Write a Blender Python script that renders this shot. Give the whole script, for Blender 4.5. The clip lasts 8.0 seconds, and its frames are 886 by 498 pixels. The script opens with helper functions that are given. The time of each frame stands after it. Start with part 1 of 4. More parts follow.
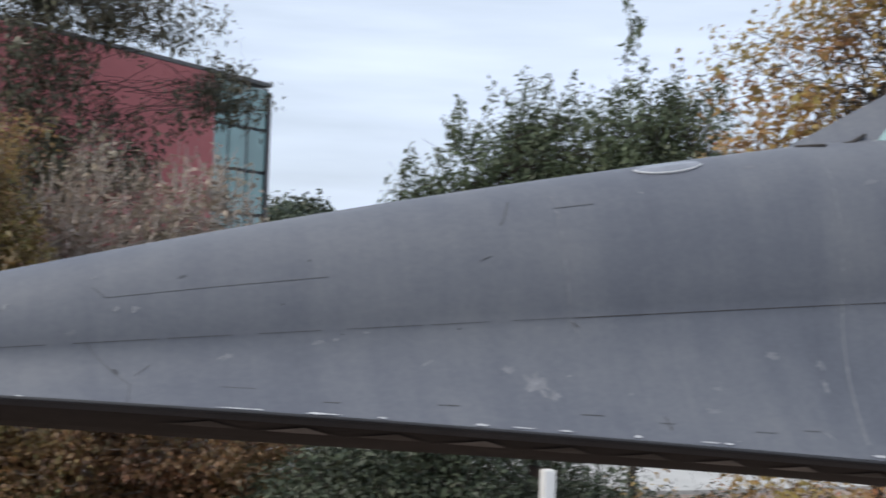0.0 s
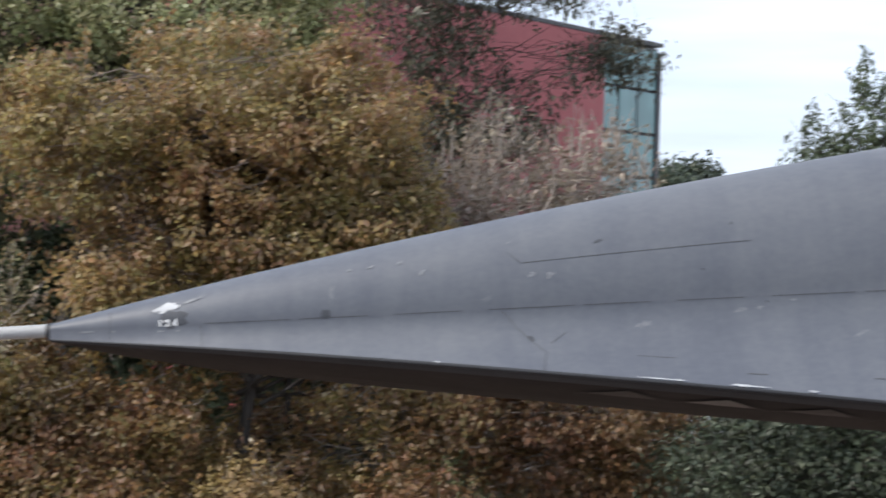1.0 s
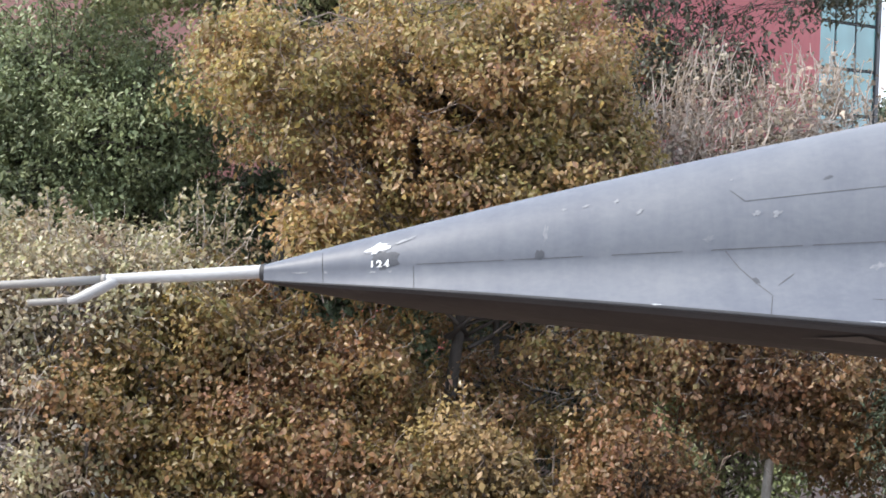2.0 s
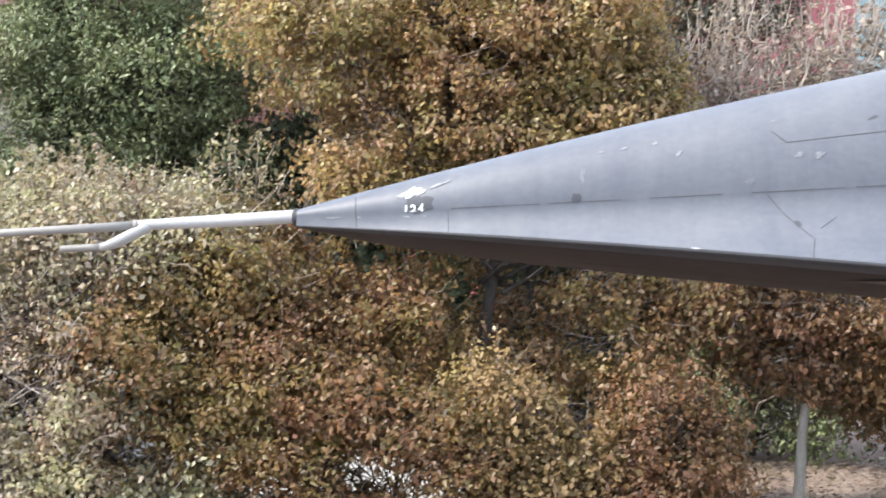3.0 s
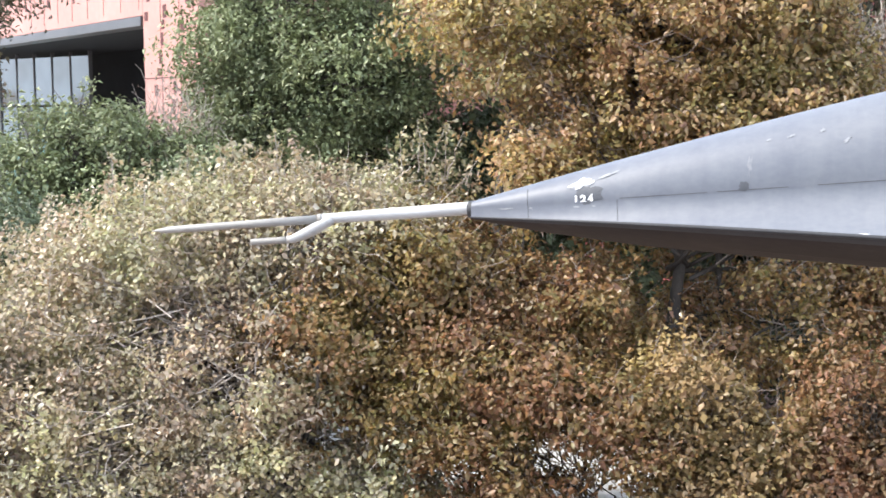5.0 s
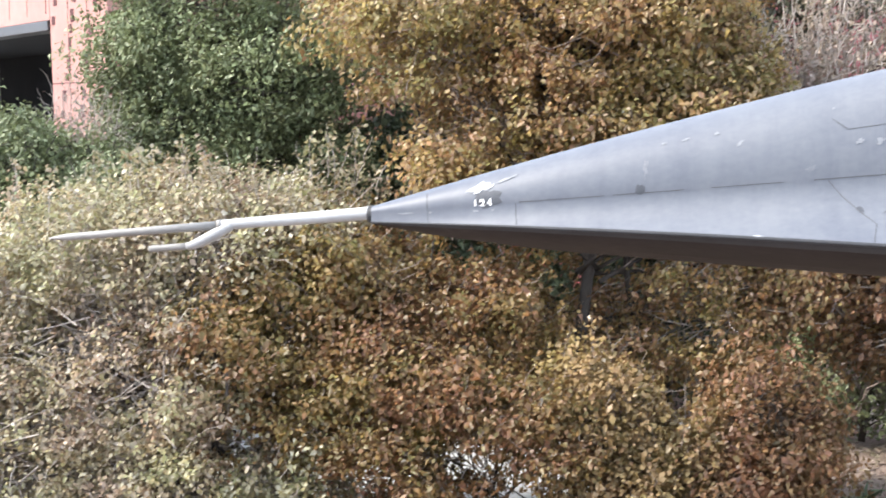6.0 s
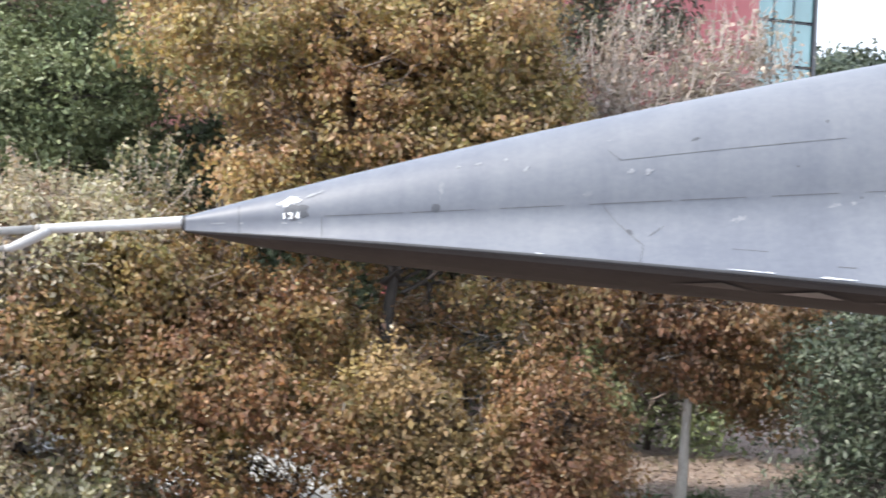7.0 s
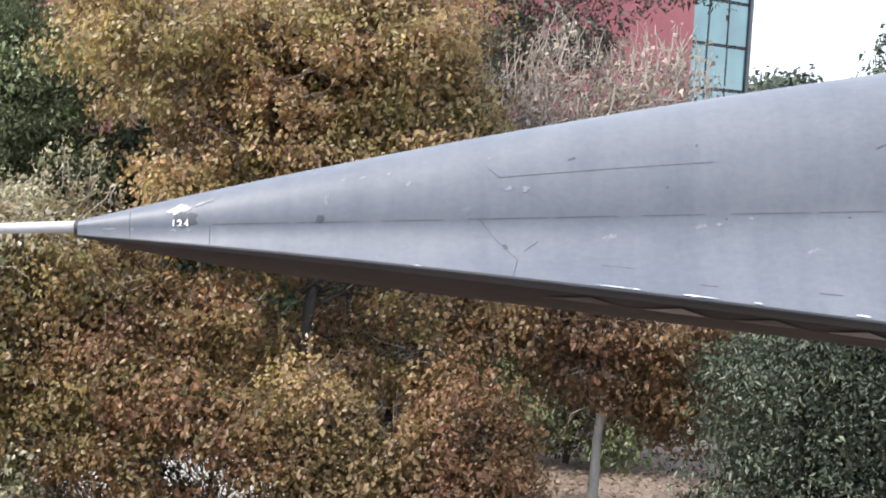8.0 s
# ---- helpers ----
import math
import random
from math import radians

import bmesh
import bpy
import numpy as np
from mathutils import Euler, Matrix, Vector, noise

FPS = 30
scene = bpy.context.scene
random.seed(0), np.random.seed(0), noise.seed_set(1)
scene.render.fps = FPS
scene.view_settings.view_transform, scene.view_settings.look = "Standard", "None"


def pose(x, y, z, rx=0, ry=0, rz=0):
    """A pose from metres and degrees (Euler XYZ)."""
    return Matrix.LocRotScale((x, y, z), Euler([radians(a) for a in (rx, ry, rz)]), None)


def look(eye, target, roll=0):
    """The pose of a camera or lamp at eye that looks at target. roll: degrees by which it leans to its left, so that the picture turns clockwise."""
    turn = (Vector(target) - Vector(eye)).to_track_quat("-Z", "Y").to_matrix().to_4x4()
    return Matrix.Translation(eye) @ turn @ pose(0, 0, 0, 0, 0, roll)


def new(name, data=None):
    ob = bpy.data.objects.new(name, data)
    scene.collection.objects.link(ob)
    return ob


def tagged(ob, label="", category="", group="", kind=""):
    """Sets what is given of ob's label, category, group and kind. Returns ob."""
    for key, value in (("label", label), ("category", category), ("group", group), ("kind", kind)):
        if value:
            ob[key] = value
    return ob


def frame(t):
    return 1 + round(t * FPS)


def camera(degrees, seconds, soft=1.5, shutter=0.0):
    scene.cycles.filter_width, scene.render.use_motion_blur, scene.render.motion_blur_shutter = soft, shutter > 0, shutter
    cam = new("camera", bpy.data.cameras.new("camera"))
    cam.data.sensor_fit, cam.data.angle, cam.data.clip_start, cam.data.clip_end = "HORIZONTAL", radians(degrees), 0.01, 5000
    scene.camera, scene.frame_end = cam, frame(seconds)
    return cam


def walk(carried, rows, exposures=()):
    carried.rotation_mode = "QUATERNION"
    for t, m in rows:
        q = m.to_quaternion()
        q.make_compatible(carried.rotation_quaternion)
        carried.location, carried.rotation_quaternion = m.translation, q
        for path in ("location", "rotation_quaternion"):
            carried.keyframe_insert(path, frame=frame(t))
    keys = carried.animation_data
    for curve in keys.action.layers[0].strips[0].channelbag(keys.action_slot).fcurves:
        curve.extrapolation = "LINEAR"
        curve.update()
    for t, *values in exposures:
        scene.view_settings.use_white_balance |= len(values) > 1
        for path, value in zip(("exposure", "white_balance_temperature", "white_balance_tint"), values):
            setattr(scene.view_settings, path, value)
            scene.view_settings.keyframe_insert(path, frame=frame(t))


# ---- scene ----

# ---------------------------------------------------------------- camera
cam = camera(34.8, 8.0, soft=1.6, shutter=0.35)
PATH = [
    (0, 1.163, -6.914, 4.824, 91.256, 2.161, -21.415),
    (0.5, 1.12, -6.784, 4.832, 90.363, 2.024, -13.762),
    (1, 1.093, -6.586, 4.821, 89.241, 1.711, -5.961),
    (1.5, 1.063, -6.462, 4.811, 88.033, 1.382, -0.015),
    (1.7, 1.061, -6.428, 4.8, 87.514, 1.40, 1.408),
    (3, 1.04, -6.292, 4.778, 84.557, 0.918, 3.504),
    (3.5, 1.093, -6.39, 4.778, 83.439, -0.216, 9.658),
    (4, 1.121, -6.519, 4.804, 83.181, -0.713, 14.694),
    (4.5, 1.165, -6.495, 4.822, 83.792, -0.549, 13.289),
    (4.7, 1.168, -6.489, 4.81, 84.027, -0.545, 12.507),
    (5.8, 1.25, -6.463, 4.809, 83.88, -0.72, 9.13),
    (6, 1.261, -6.461, 4.809, 84.165, -0.72, 8.214),
    (6.5, 1.315, -6.672, 4.853, 85.702, 0.532, 5.089),
    (7, 1.33, -6.982, 4.867, 84.636, 1.567, 0.469),
    (7.5, 1.42, -7.134, 4.901, 86.459, 2.539, -2.738),
    (8, 1.647, -7.223, 4.893, 85.256, 3.127, -1.641),
]
AIM = [(t, Matrix.Translation((x, y, z)) @ Matrix.Rotation(radians(rz), 4, "Z") @ Matrix.Rotation(radians(rx), 4, "X")
        @ Matrix.Rotation(radians(roll), 4, "Z")) for t, x, y, z, rx, roll, rz in PATH]
walk(cam, AIM, exposures=[(0.0, -0.15), (0.5, -0.1), (1.0, 0.2), (1.5, 0.75), (1.7, 0.9), (3.0, 1.3), (4.5, 1.44), (6.5, 1.47), (7.0, 1.34), (7.5, 1.33), (8.0, 1.14)])

# ---------------------------------------------------------------- sky and sun
SUN_TO = Vector((-0.72, -0.24, 0.86)).normalized()
world = bpy.data.worlds.new("world")
scene.world = world
world.use_nodes = True
wn, wl = world.node_tree.nodes, world.node_tree.links
bg = wn["Background"]
sky = wn.new("ShaderNodeTexSky")
sky.sky_type, sky.sun_disc = "NISHITA", False
sky.sun_elevation = math.asin(SUN_TO.z)
sky.sun_rotation = math.atan2(SUN_TO.x, SUN_TO.y)
sky.air_density, sky.dust_density = 1.0, 2.5
wco = wn.new("ShaderNodeTexCoord")
wmap = wn.new("ShaderNodeMapping")
wmap.inputs["Scale"].default_value = (1.2, 1.2, 9.0)
wnoise = wn.new("ShaderNodeTexNoise")
wnoise.inputs["Scale"].default_value, wnoise.inputs["Detail"].default_value = 2.2, 6.0
wramp = wn.new("ShaderNodeValToRGB")
wramp.color_ramp.elements[0].position, wramp.color_ramp.elements[1].position = 0.34, 0.68
wramp.color_ramp.elements[0].color, wramp.color_ramp.elements[1].color = (0.62, 0.62, 0.62, 1), (0.97, 0.97, 0.97, 1)
wmix = wn.new("ShaderNodeMixRGB")
wmix.inputs["Color2"].default_value = (11.2, 12.8, 15.4, 1)
wl.new(wco.outputs["Generated"], wmap.inputs["Vector"])
wl.new(wmap.outputs["Vector"], wnoise.inputs["Vector"])
wl.new(wnoise.outputs["Fac"], wramp.inputs["Fac"])
wl.new(wramp.outputs["Color"], wmix.inputs["Fac"])
wl.new(sky.outputs["Color"], wmix.inputs["Color1"])
wl.new(wmix.outputs["Color"], bg.inputs["Color"])
bg.inputs["Strength"].default_value = 0.085

sun = new("sun", bpy.data.lights.new("sun", "SUN"))
sun.data.energy, sun.data.angle, sun.data.color = 3.0, radians(2.0), (1.0, 0.94, 0.85)
sun.matrix_world = look(SUN_TO * 60, (0, 0, 0))


# ---------------------------------------------------------------- materials
def mat(name, rough=0.7, metal=0.0):
    m = bpy.data.materials.new(name)
    m.use_nodes = True
    b = m.node_tree.nodes["Principled BSDF"]
    b.inputs["Roughness"].default_value, b.inputs["Metallic"].default_value = rough, metal
    return m, m.node_tree.nodes, m.node_tree.links, b


def ramp_of(nodes, stops):
    r = nodes.new("ShaderNodeValToRGB")
    els = r.color_ramp.elements
    while len(els) < len(stops):
        els.new(0.5)
    for e, (p, c) in zip(els, stops):
        e.position, e.color = p, (*c, 1)
    return r


def coords(nodes, links, scale):
    c = nodes.new("ShaderNodeTexCoord")
    mp = nodes.new("ShaderNodeMapping")
    mp.inputs["Scale"].default_value = scale
    links.new(c.outputs["Object"], mp.inputs["Vector"])
    return mp.outputs["Vector"]


def noise_of(nodes, links, vec, scale, detail=6.0, rough=0.6):
    n = nodes.new("ShaderNodeTexNoise")
    n.inputs["Scale"].default_value, n.inputs["Detail"].default_value, n.inputs["Roughness"].default_value = scale, detail, rough
    links.new(vec, n.inputs["Vector"])
    return n.outputs["Fac"]


def bump_to(nodes, links, b, height, strength, dist):
    bp = nodes.new("ShaderNodeBump")
    bp.inputs["Strength"].default_value, bp.inputs["Distance"].default_value = strength, dist
    links.new(height, bp.inputs["Height"])
    links.new(bp.outputs["Normal"], b.inputs["Normal"])


def surface(name, stops, scale=(1, 1, 1), big=1.5, small=30.0, rough=0.7, metal=0.0, bump=0.2, dist=0.004, spread=0.35):
    """A two-scale mottled surface."""
    m, n, l, b = mat(name, rough, metal)
    v = coords(n, l, scale)
    a, c = noise_of(n, l, v, big), noise_of(n, l, v, small)
    mx = n.new("ShaderNodeMath")
    mx.operation = "MULTIPLY_ADD"
    mx.inputs[1].default_value = spread
    l.new(c, mx.inputs[0])
    half = n.new("ShaderNodeMath")
    half.operation = "MULTIPLY"
    half.inputs[1].default_value = 1 - spread
    l.new(a, half.inputs[0])
    l.new(half.outputs[0], mx.inputs[2])
    r = ramp_of(n, stops)
    l.new(mx.outputs[0], r.inputs["Fac"])
    l.new(r.outputs["Color"], b.inputs["Base Color"])
    bump_to(n, l, b, c, bump, dist)
    return m


def leaf_mat(name, stops, through_share=0.3, rough=0.42, hue=0.028, vivid=1.0):
    """Leaves: one colour a leaf, some light through them."""
    m, n, l, b = mat(name, rough)
    g = n.new("ShaderNodeNewGeometry")
    r = ramp_of(n, stops)
    v = coords(n, l, (1, 1, 1))
    tuft = n.new("ShaderNodeMapRange")
    tuft.inputs["From Min"].default_value, tuft.inputs["From Max"].default_value = 0.28, 0.72
    l.new(noise_of(n, l, v, 4.2, 2.0, 0.5), tuft.inputs["Value"])
    blend = n.new("ShaderNodeMix")
    blend.inputs["Factor"].default_value = 0.5
    l.new(g.outputs["Random Per Island"], blend.inputs["A"])
    l.new(tuft.outputs["Result"], blend.inputs["B"])
    l.new(blend.outputs["Result"], r.inputs["Fac"])
    big = noise_of(n, l, v, 0.9, 3.0)
    hs = n.new("ShaderNodeHueSaturation")
    vr = n.new("ShaderNodeMapRange")
    vr.inputs["From Min"].default_value, vr.inputs["From Max"].default_value = 0.3, 0.7
    vr.inputs["To Min"].default_value, vr.inputs["To Max"].default_value = 0.84, 1.55
    l.new(big, vr.inputs["Value"])
    l.new(vr.outputs["Result"], hs.inputs["Value"])
    l.new(r.outputs["Color"], hs.inputs["Color"])
    tone = noise_of(n, l, v, 0.55, 2.0)
    hr = n.new("ShaderNodeMapRange")
    hr.inputs["From Min"].default_value, hr.inputs["From Max"].default_value = 0.32, 0.68
    hr.inputs["To Min"].default_value, hr.inputs["To Max"].default_value = 0.5 - hue, 0.5 + hue
    near = noise_of(n, l, v, 2.4, 2.0)
    both = n.new("ShaderNodeMath")
    both.operation = "MULTIPLY_ADD"
    both.inputs[1].default_value, both.inputs[2].default_value = 1.0, -0.5
    l.new(near, both.inputs[0])
    mixed = n.new("ShaderNodeMath")
    mixed.operation = "ADD"
    l.new(tone, mixed.inputs[0])
    l.new(both.outputs[0], mixed.inputs[1])
    hs.inputs["Saturation"].default_value = vivid
    l.new(mixed.outputs[0], hr.inputs["Value"])
    l.new(hr.outputs["Result"], hs.inputs["Hue"])
    l.new(hs.outputs["Color"], b.inputs["Base Color"])
    b.inputs["Specular IOR Level"].default_value = 0.45
    tr = n.new("ShaderNodeBsdfTranslucent")
    l.new(hs.outputs["Color"], tr.inputs["Color"])
    mx = n.new("ShaderNodeMixShader")
    mx.inputs["Fac"].default_value = through_share
    l.new(b.outputs["BSDF"], mx.inputs[1])
    l.new(tr.outputs["BSDF"], mx.inputs[2])
    l.new(mx.outputs["Shader"], n["Material Output"].inputs["Surface"])
    return m




def hull_paint(name):
    """Chalky dark paint: broad cloudy fading, streaks that run down the section, fine grain."""
    m, n, l, b = mat(name, 0.52)
    v = coords(n, l, (0.7, 1.1, 1.1))
    big = noise_of(n, l, v, 1.3, 4.0, 0.55)
    st = noise_of(n, l, coords(n, l, (5.0, 0.7, 0.7)), 1.0, 7.0, 0.68)
    fine = noise_of(n, l, v, 34.0, 5.0)
    add = n.new("ShaderNodeMath")
    add.operation = "MULTIPLY_ADD"
    add.inputs[1].default_value = 0.30
    l.new(st, add.inputs[0])
    sc = n.new("ShaderNodeMath")
    sc.operation = "MULTIPLY"
    sc.inputs[1].default_value = 0.50
    l.new(big, sc.inputs[0])
    l.new(sc.outputs[0], add.inputs[2])
    add2 = n.new("ShaderNodeMath")
    add2.operation = "MULTIPLY_ADD"
    add2.inputs[1].default_value = 0.20
    l.new(fine, add2.inputs[0])
    l.new(add.outputs[0], add2.inputs[2])
    r = ramp_of(n, [(0.32, (0.069, 0.075, 0.096)), (0.46, (0.096, 0.103, 0.125)), (0.56, (0.120, 0.127, 0.146)), (0.72, (0.159, 0.163, 0.175))])
    l.new(add2.outputs[0], r.inputs["Fac"])
    l.new(r.outputs["Color"], b.inputs["Base Color"])
    rr = n.new("ShaderNodeMapRange")
    rr.inputs["To Min"].default_value, rr.inputs["To Max"].default_value = 0.44, 0.64
    l.new(big, rr.inputs["Value"])
    l.new(rr.outputs["Result"], b.inputs["Roughness"])
    bump_to(n, l, b, st, 0.05, 0.012)
    return m


SKIN = hull_paint("weathered_dark_paint")
# underside browns kept very dark: the hull's own shade is in the colour
BELLY = surface("shaded_underside", [(0.3, (0.020, 0.016, 0.014)), (0.55, (0.034, 0.027, 0.024)), (0.75, (0.056, 0.046, 0.040))],
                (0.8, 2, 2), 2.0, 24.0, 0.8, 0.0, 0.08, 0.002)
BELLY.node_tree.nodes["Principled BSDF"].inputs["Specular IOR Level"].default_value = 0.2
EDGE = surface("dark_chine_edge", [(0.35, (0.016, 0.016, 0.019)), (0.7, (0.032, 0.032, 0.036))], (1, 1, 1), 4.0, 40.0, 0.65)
SKIN_PALE = surface("chalky_faded_paint", [(0.35, (0.115, 0.120, 0.138)), (0.55, (0.165, 0.170, 0.188)), (0.75, (0.26, 0.265, 0.28))],
                    (1, 1, 1), 5.0, 40.0, 0.6, 0.0, 0.05, 0.001, 0.5)
SKIN_DARK = surface("dark_paint_smudge", [(0.3, (0.036, 0.038, 0.046)), (0.7, (0.072, 0.076, 0.088))], (1, 1, 1), 8.0, 40.0, 0.6)
BELLY_WARM = surface("warm_brown_wedge", [(0.3, (0.034, 0.027, 0.023)), (0.55, (0.056, 0.045, 0.038)), (0.75, (0.085, 0.07, 0.06))], (1, 1, 1), 3.0, 30.0, 0.7)
BELLY_PALE = surface("pale_wedge_panel", [(0.3, (0.085, 0.072, 0.064)), (0.55, (0.15, 0.13, 0.115)), (0.75, (0.26, 0.235, 0.21))], (1, 1, 1), 3.0, 30.0, 0.6)
SPINE_GLASS = surface("cloudy_spine_window", [(0.3, (0.13, 0.14, 0.165)), (0.7, (0.22, 0.23, 0.26))], (1, 1, 1), 5.0, 30.0, 0.25)
STENCIL = surface("stencil_white", [(0.3, (0.68, 0.68, 0.68)), (0.7, (0.82, 0.82, 0.82))], (1, 1, 1), 9.0, 60.0, 0.6)
BOOM = surface("pale_boom_paint", [(0.3, (0.25, 0.245, 0.24)), (0.55, (0.36, 0.355, 0.35)), (0.75, (0.46, 0.455, 0.445))],
               (0.7, 3, 3), 3.0, 40.0, 0.45)
BOOM_TIP = surface("weathered_boom_tip", [(0.3, (0.17, 0.16, 0.145)), (0.7, (0.30, 0.28, 0.26))], (0.7, 3, 3), 3.0, 40.0, 0.5)
SEAM_SOFT = surface("seam_grey", [(0.3, (0.035, 0.034, 0.036)), (0.7, (0.085, 0.084, 0.088))], (1, 1, 1), 6, 50, 0.8)
SEAM = surface("seam_dark", [(0.3, (0.015, 0.013, 0.012)), (0.7, (0.05, 0.04, 0.035))], (1, 1, 1), 6, 50, 0.8)
SCUFF = surface("grey_scuff", [(0.3, (0.13, 0.136, 0.155)), (0.55, (0.205, 0.21, 0.225)), (0.75, (0.36, 0.365, 0.38))], (1, 1, 1), 14.0, 70.0, 0.6, 0.0, 0.05, 0.001, 0.5)
CHIP = surface("bare_scuff", [(0.3, (0.26, 0.265, 0.28)), (0.7, (0.58, 0.585, 0.60))], (1, 1, 1), 6.0, 60.0, 0.6)
WHITE = surface("white_post_paint", [(0.3, (0.70, 0.70, 0.69)), (0.7, (0.82, 0.82, 0.81))], (1, 1, 1), 2.0, 30.0, 0.5)
BARK = surface("grey_brown_bark", [(0.3, (0.028, 0.023, 0.019)), (0.55, (0.060, 0.050, 0.043)), (0.75, (0.115, 0.10, 0.088))],
               (3, 3, 0.8), 3.0, 22.0, 0.9, 0.0, 0.6, 0.02)
PALE_BARK = surface("pale_bark", [(0.3, (0.30, 0.27, 0.23)), (0.6, (0.50, 0.47, 0.42)), (0.8, (0.62, 0.59, 0.54))],
                    (3, 3, 1.0), 3.0, 22.0, 0.85, 0.0, 0.5, 0.015)
WHITE_BARK = surface("white_bark", [(0.3, (0.45, 0.43, 0.39)), (0.6, (0.68, 0.66, 0.62))], (3, 3, 1.0), 3.0, 22.0, 0.85, 0.0, 0.4, 0.01)
TWIG = surface("dry_twig", [(0.3, (0.16, 0.12, 0.10)), (0.7, (0.34, 0.28, 0.24))], (3, 3, 1), 3.0, 22.0, 0.9)
MULCH = surface("leaf_litter_mulch", [(0.28, (0.10, 0.062, 0.045)), (0.45, (0.20, 0.148, 0.122)), (0.6, (0.31, 0.245, 0.205)), (0.75, (0.43, 0.36, 0.31))],
                (1, 1, 1), 0.8, 22.0, 0.95, 0.0, 0.9, 0.03, 0.55)
CONCRETE = surface("sunlit_concrete", [(0.3, (0.33, 0.325, 0.315)), (0.7, (0.46, 0.455, 0.44))], (1, 1, 1), 0.7, 24.0, 0.85)
DECK = surface("grey_deck", [(0.3, (0.25, 0.25, 0.25)), (0.7, (0.36, 0.36, 0.35))], (1, 1, 1), 1.0, 20.0, 0.8)
STEEL = surface("dark_soffit", [(0.3, (0.05, 0.05, 0.055)), (0.7, (0.09, 0.09, 0.095))], (1, 1, 1), 1.0, 20.0, 0.5)
SOFFIT_GREY = surface("grey_soffit_metal", [(0.3, (0.035, 0.035, 0.038)), (0.7, (0.07, 0.07, 0.074))], (1, 1, 1), 1.0, 20.0, 0.4)
# near-black and dull: the shade inside recess and glazed core is painted in
DARK = surface("shade_dark_interior", [(0.3, (0.006, 0.0065, 0.008)), (0.7, (0.014, 0.015, 0.018))], (1, 1, 1), 1.0, 10.0, 0.8)
DARK.node_tree.nodes["Principled BSDF"].inputs["Specular IOR Level"].default_value = 0.15
# red cladding made paler and pinker: sunlight on the main building, put into its colour
CLAD = surface("sunlit_salmon_cladding", [(0.3, (0.36, 0.175, 0.150)), (0.55, (0.43, 0.222, 0.19)), (0.75, (0.49, 0.275, 0.24))],
               (0.4, 0.4, 0.4), 1.2, 14.0, 0.6, 0.0, 0.05)
RED = surface("red_cladding", [(0.3, (0.29, 0.072, 0.078)), (0.55, (0.36, 0.098, 0.102)), (0.75, (0.42, 0.13, 0.13))],
              (0.4, 0.4, 0.4), 1.2, 14.0, 0.6, 0.0, 0.05)
PIERCE = surface("panel_hole_dark", [(0.3, (0.06, 0.02, 0.02)), (0.7, (0.10, 0.03, 0.03))], (1, 1, 1), 2, 20, 0.8)


def glass(name, tint, rough=0.05, spec=1.0):
    m, n, l, b = mat(name, rough)
    v = coords(n, l, (0.5, 0.5, 0.5))
    r = ramp_of(n, [(0.35, tint), (0.7, tuple(min(1, c * 1.8) for c in tint))])
    l.new(noise_of(n, l, v, 1.3, 2.0), r.inputs["Fac"])
    l.new(r.outputs["Color"], b.inputs["Base Color"])
    b.inputs["Specular IOR Level"].default_value = spec
    b.inputs["Coat Weight"].default_value = 0.6
    b.inputs["Coat Roughness"].default_value = 0.04
    return m


# bay glass: reflected sky (GLASS_SKY) and trees (GLASS_DIM) are put into the tints
GLASS_SKY = glass("sky_reflection_tint_glass", (0.07, 0.095, 0.105), 0.03)
GLASS = glass("teal_window_glass", (0.075, 0.165, 0.165))
GLASS_DIM = glass("tree_reflection_tint_glass", (0.022, 0.038, 0.040))
COCKPIT = glass("green_windscreen_glass", (0.16, 0.24, 0.23))

# the last, whitish stop paints glints onto some leaves
L_BROWN = leaf_mat("brown_autumn_leaves", [(0.0, (0.039, 0.027, 0.018)), (0.14, (0.112, 0.071, 0.034)), (0.28, (0.222, 0.141, 0.052)), (0.40, (0.194, 0.165, 0.058)),
                                           (0.54, (0.331, 0.205, 0.065)), (0.67, (0.211, 0.128, 0.072)), (0.80, (0.399, 0.291, 0.140)), (0.91, (0.456, 0.370, 0.252)), (1.0, (0.56, 0.50, 0.42))], 0.44, 0.42, 0.022, 0.95)
L_RUST = leaf_mat("rust_dry_leaves", [(0.0, (0.034, 0.021, 0.015)), (0.16, (0.098, 0.052, 0.028)), (0.32, (0.175, 0.096, 0.042)), (0.46, (0.150, 0.112, 0.050)),
                                      (0.60, (0.230, 0.122, 0.050)), (0.75, (0.185, 0.115, 0.066)), (0.88, (0.31, 0.205, 0.11)), (1.0, (0.50, 0.41, 0.32))], 0.44, 0.42, 0.018, 0.98)
# browns like L_BROWN's, dimmed: shade beneath the crowns is put into the leaf colour
L_UMBER = leaf_mat("umber_shaded_leaves", [(0.0, (0.031, 0.022, 0.015)), (0.16, (0.088, 0.055, 0.029)), (0.32, (0.177, 0.113, 0.047)), (0.46, (0.147, 0.124, 0.050)),
                                           (0.60, (0.242, 0.146, 0.054)), (0.75, (0.189, 0.118, 0.066)), (0.88, (0.342, 0.246, 0.130)), (1.0, (0.52, 0.44, 0.35))], 0.44, 0.42, 0.026, 1.02)
L_PALE = leaf_mat("pale_fading_leaves", [(0.0, (0.075, 0.062, 0.046)), (0.15, (0.185, 0.150, 0.098)), (0.30, (0.255, 0.236, 0.108)), (0.45, (0.315, 0.262, 0.190)),
                                         (0.58, (0.275, 0.205, 0.105)), (0.72, (0.370, 0.325, 0.225)), (0.86, (0.41, 0.36, 0.285)), (1.0, (0.62, 0.57, 0.52))], 0.34, 0.42, 0.030, 0.97)
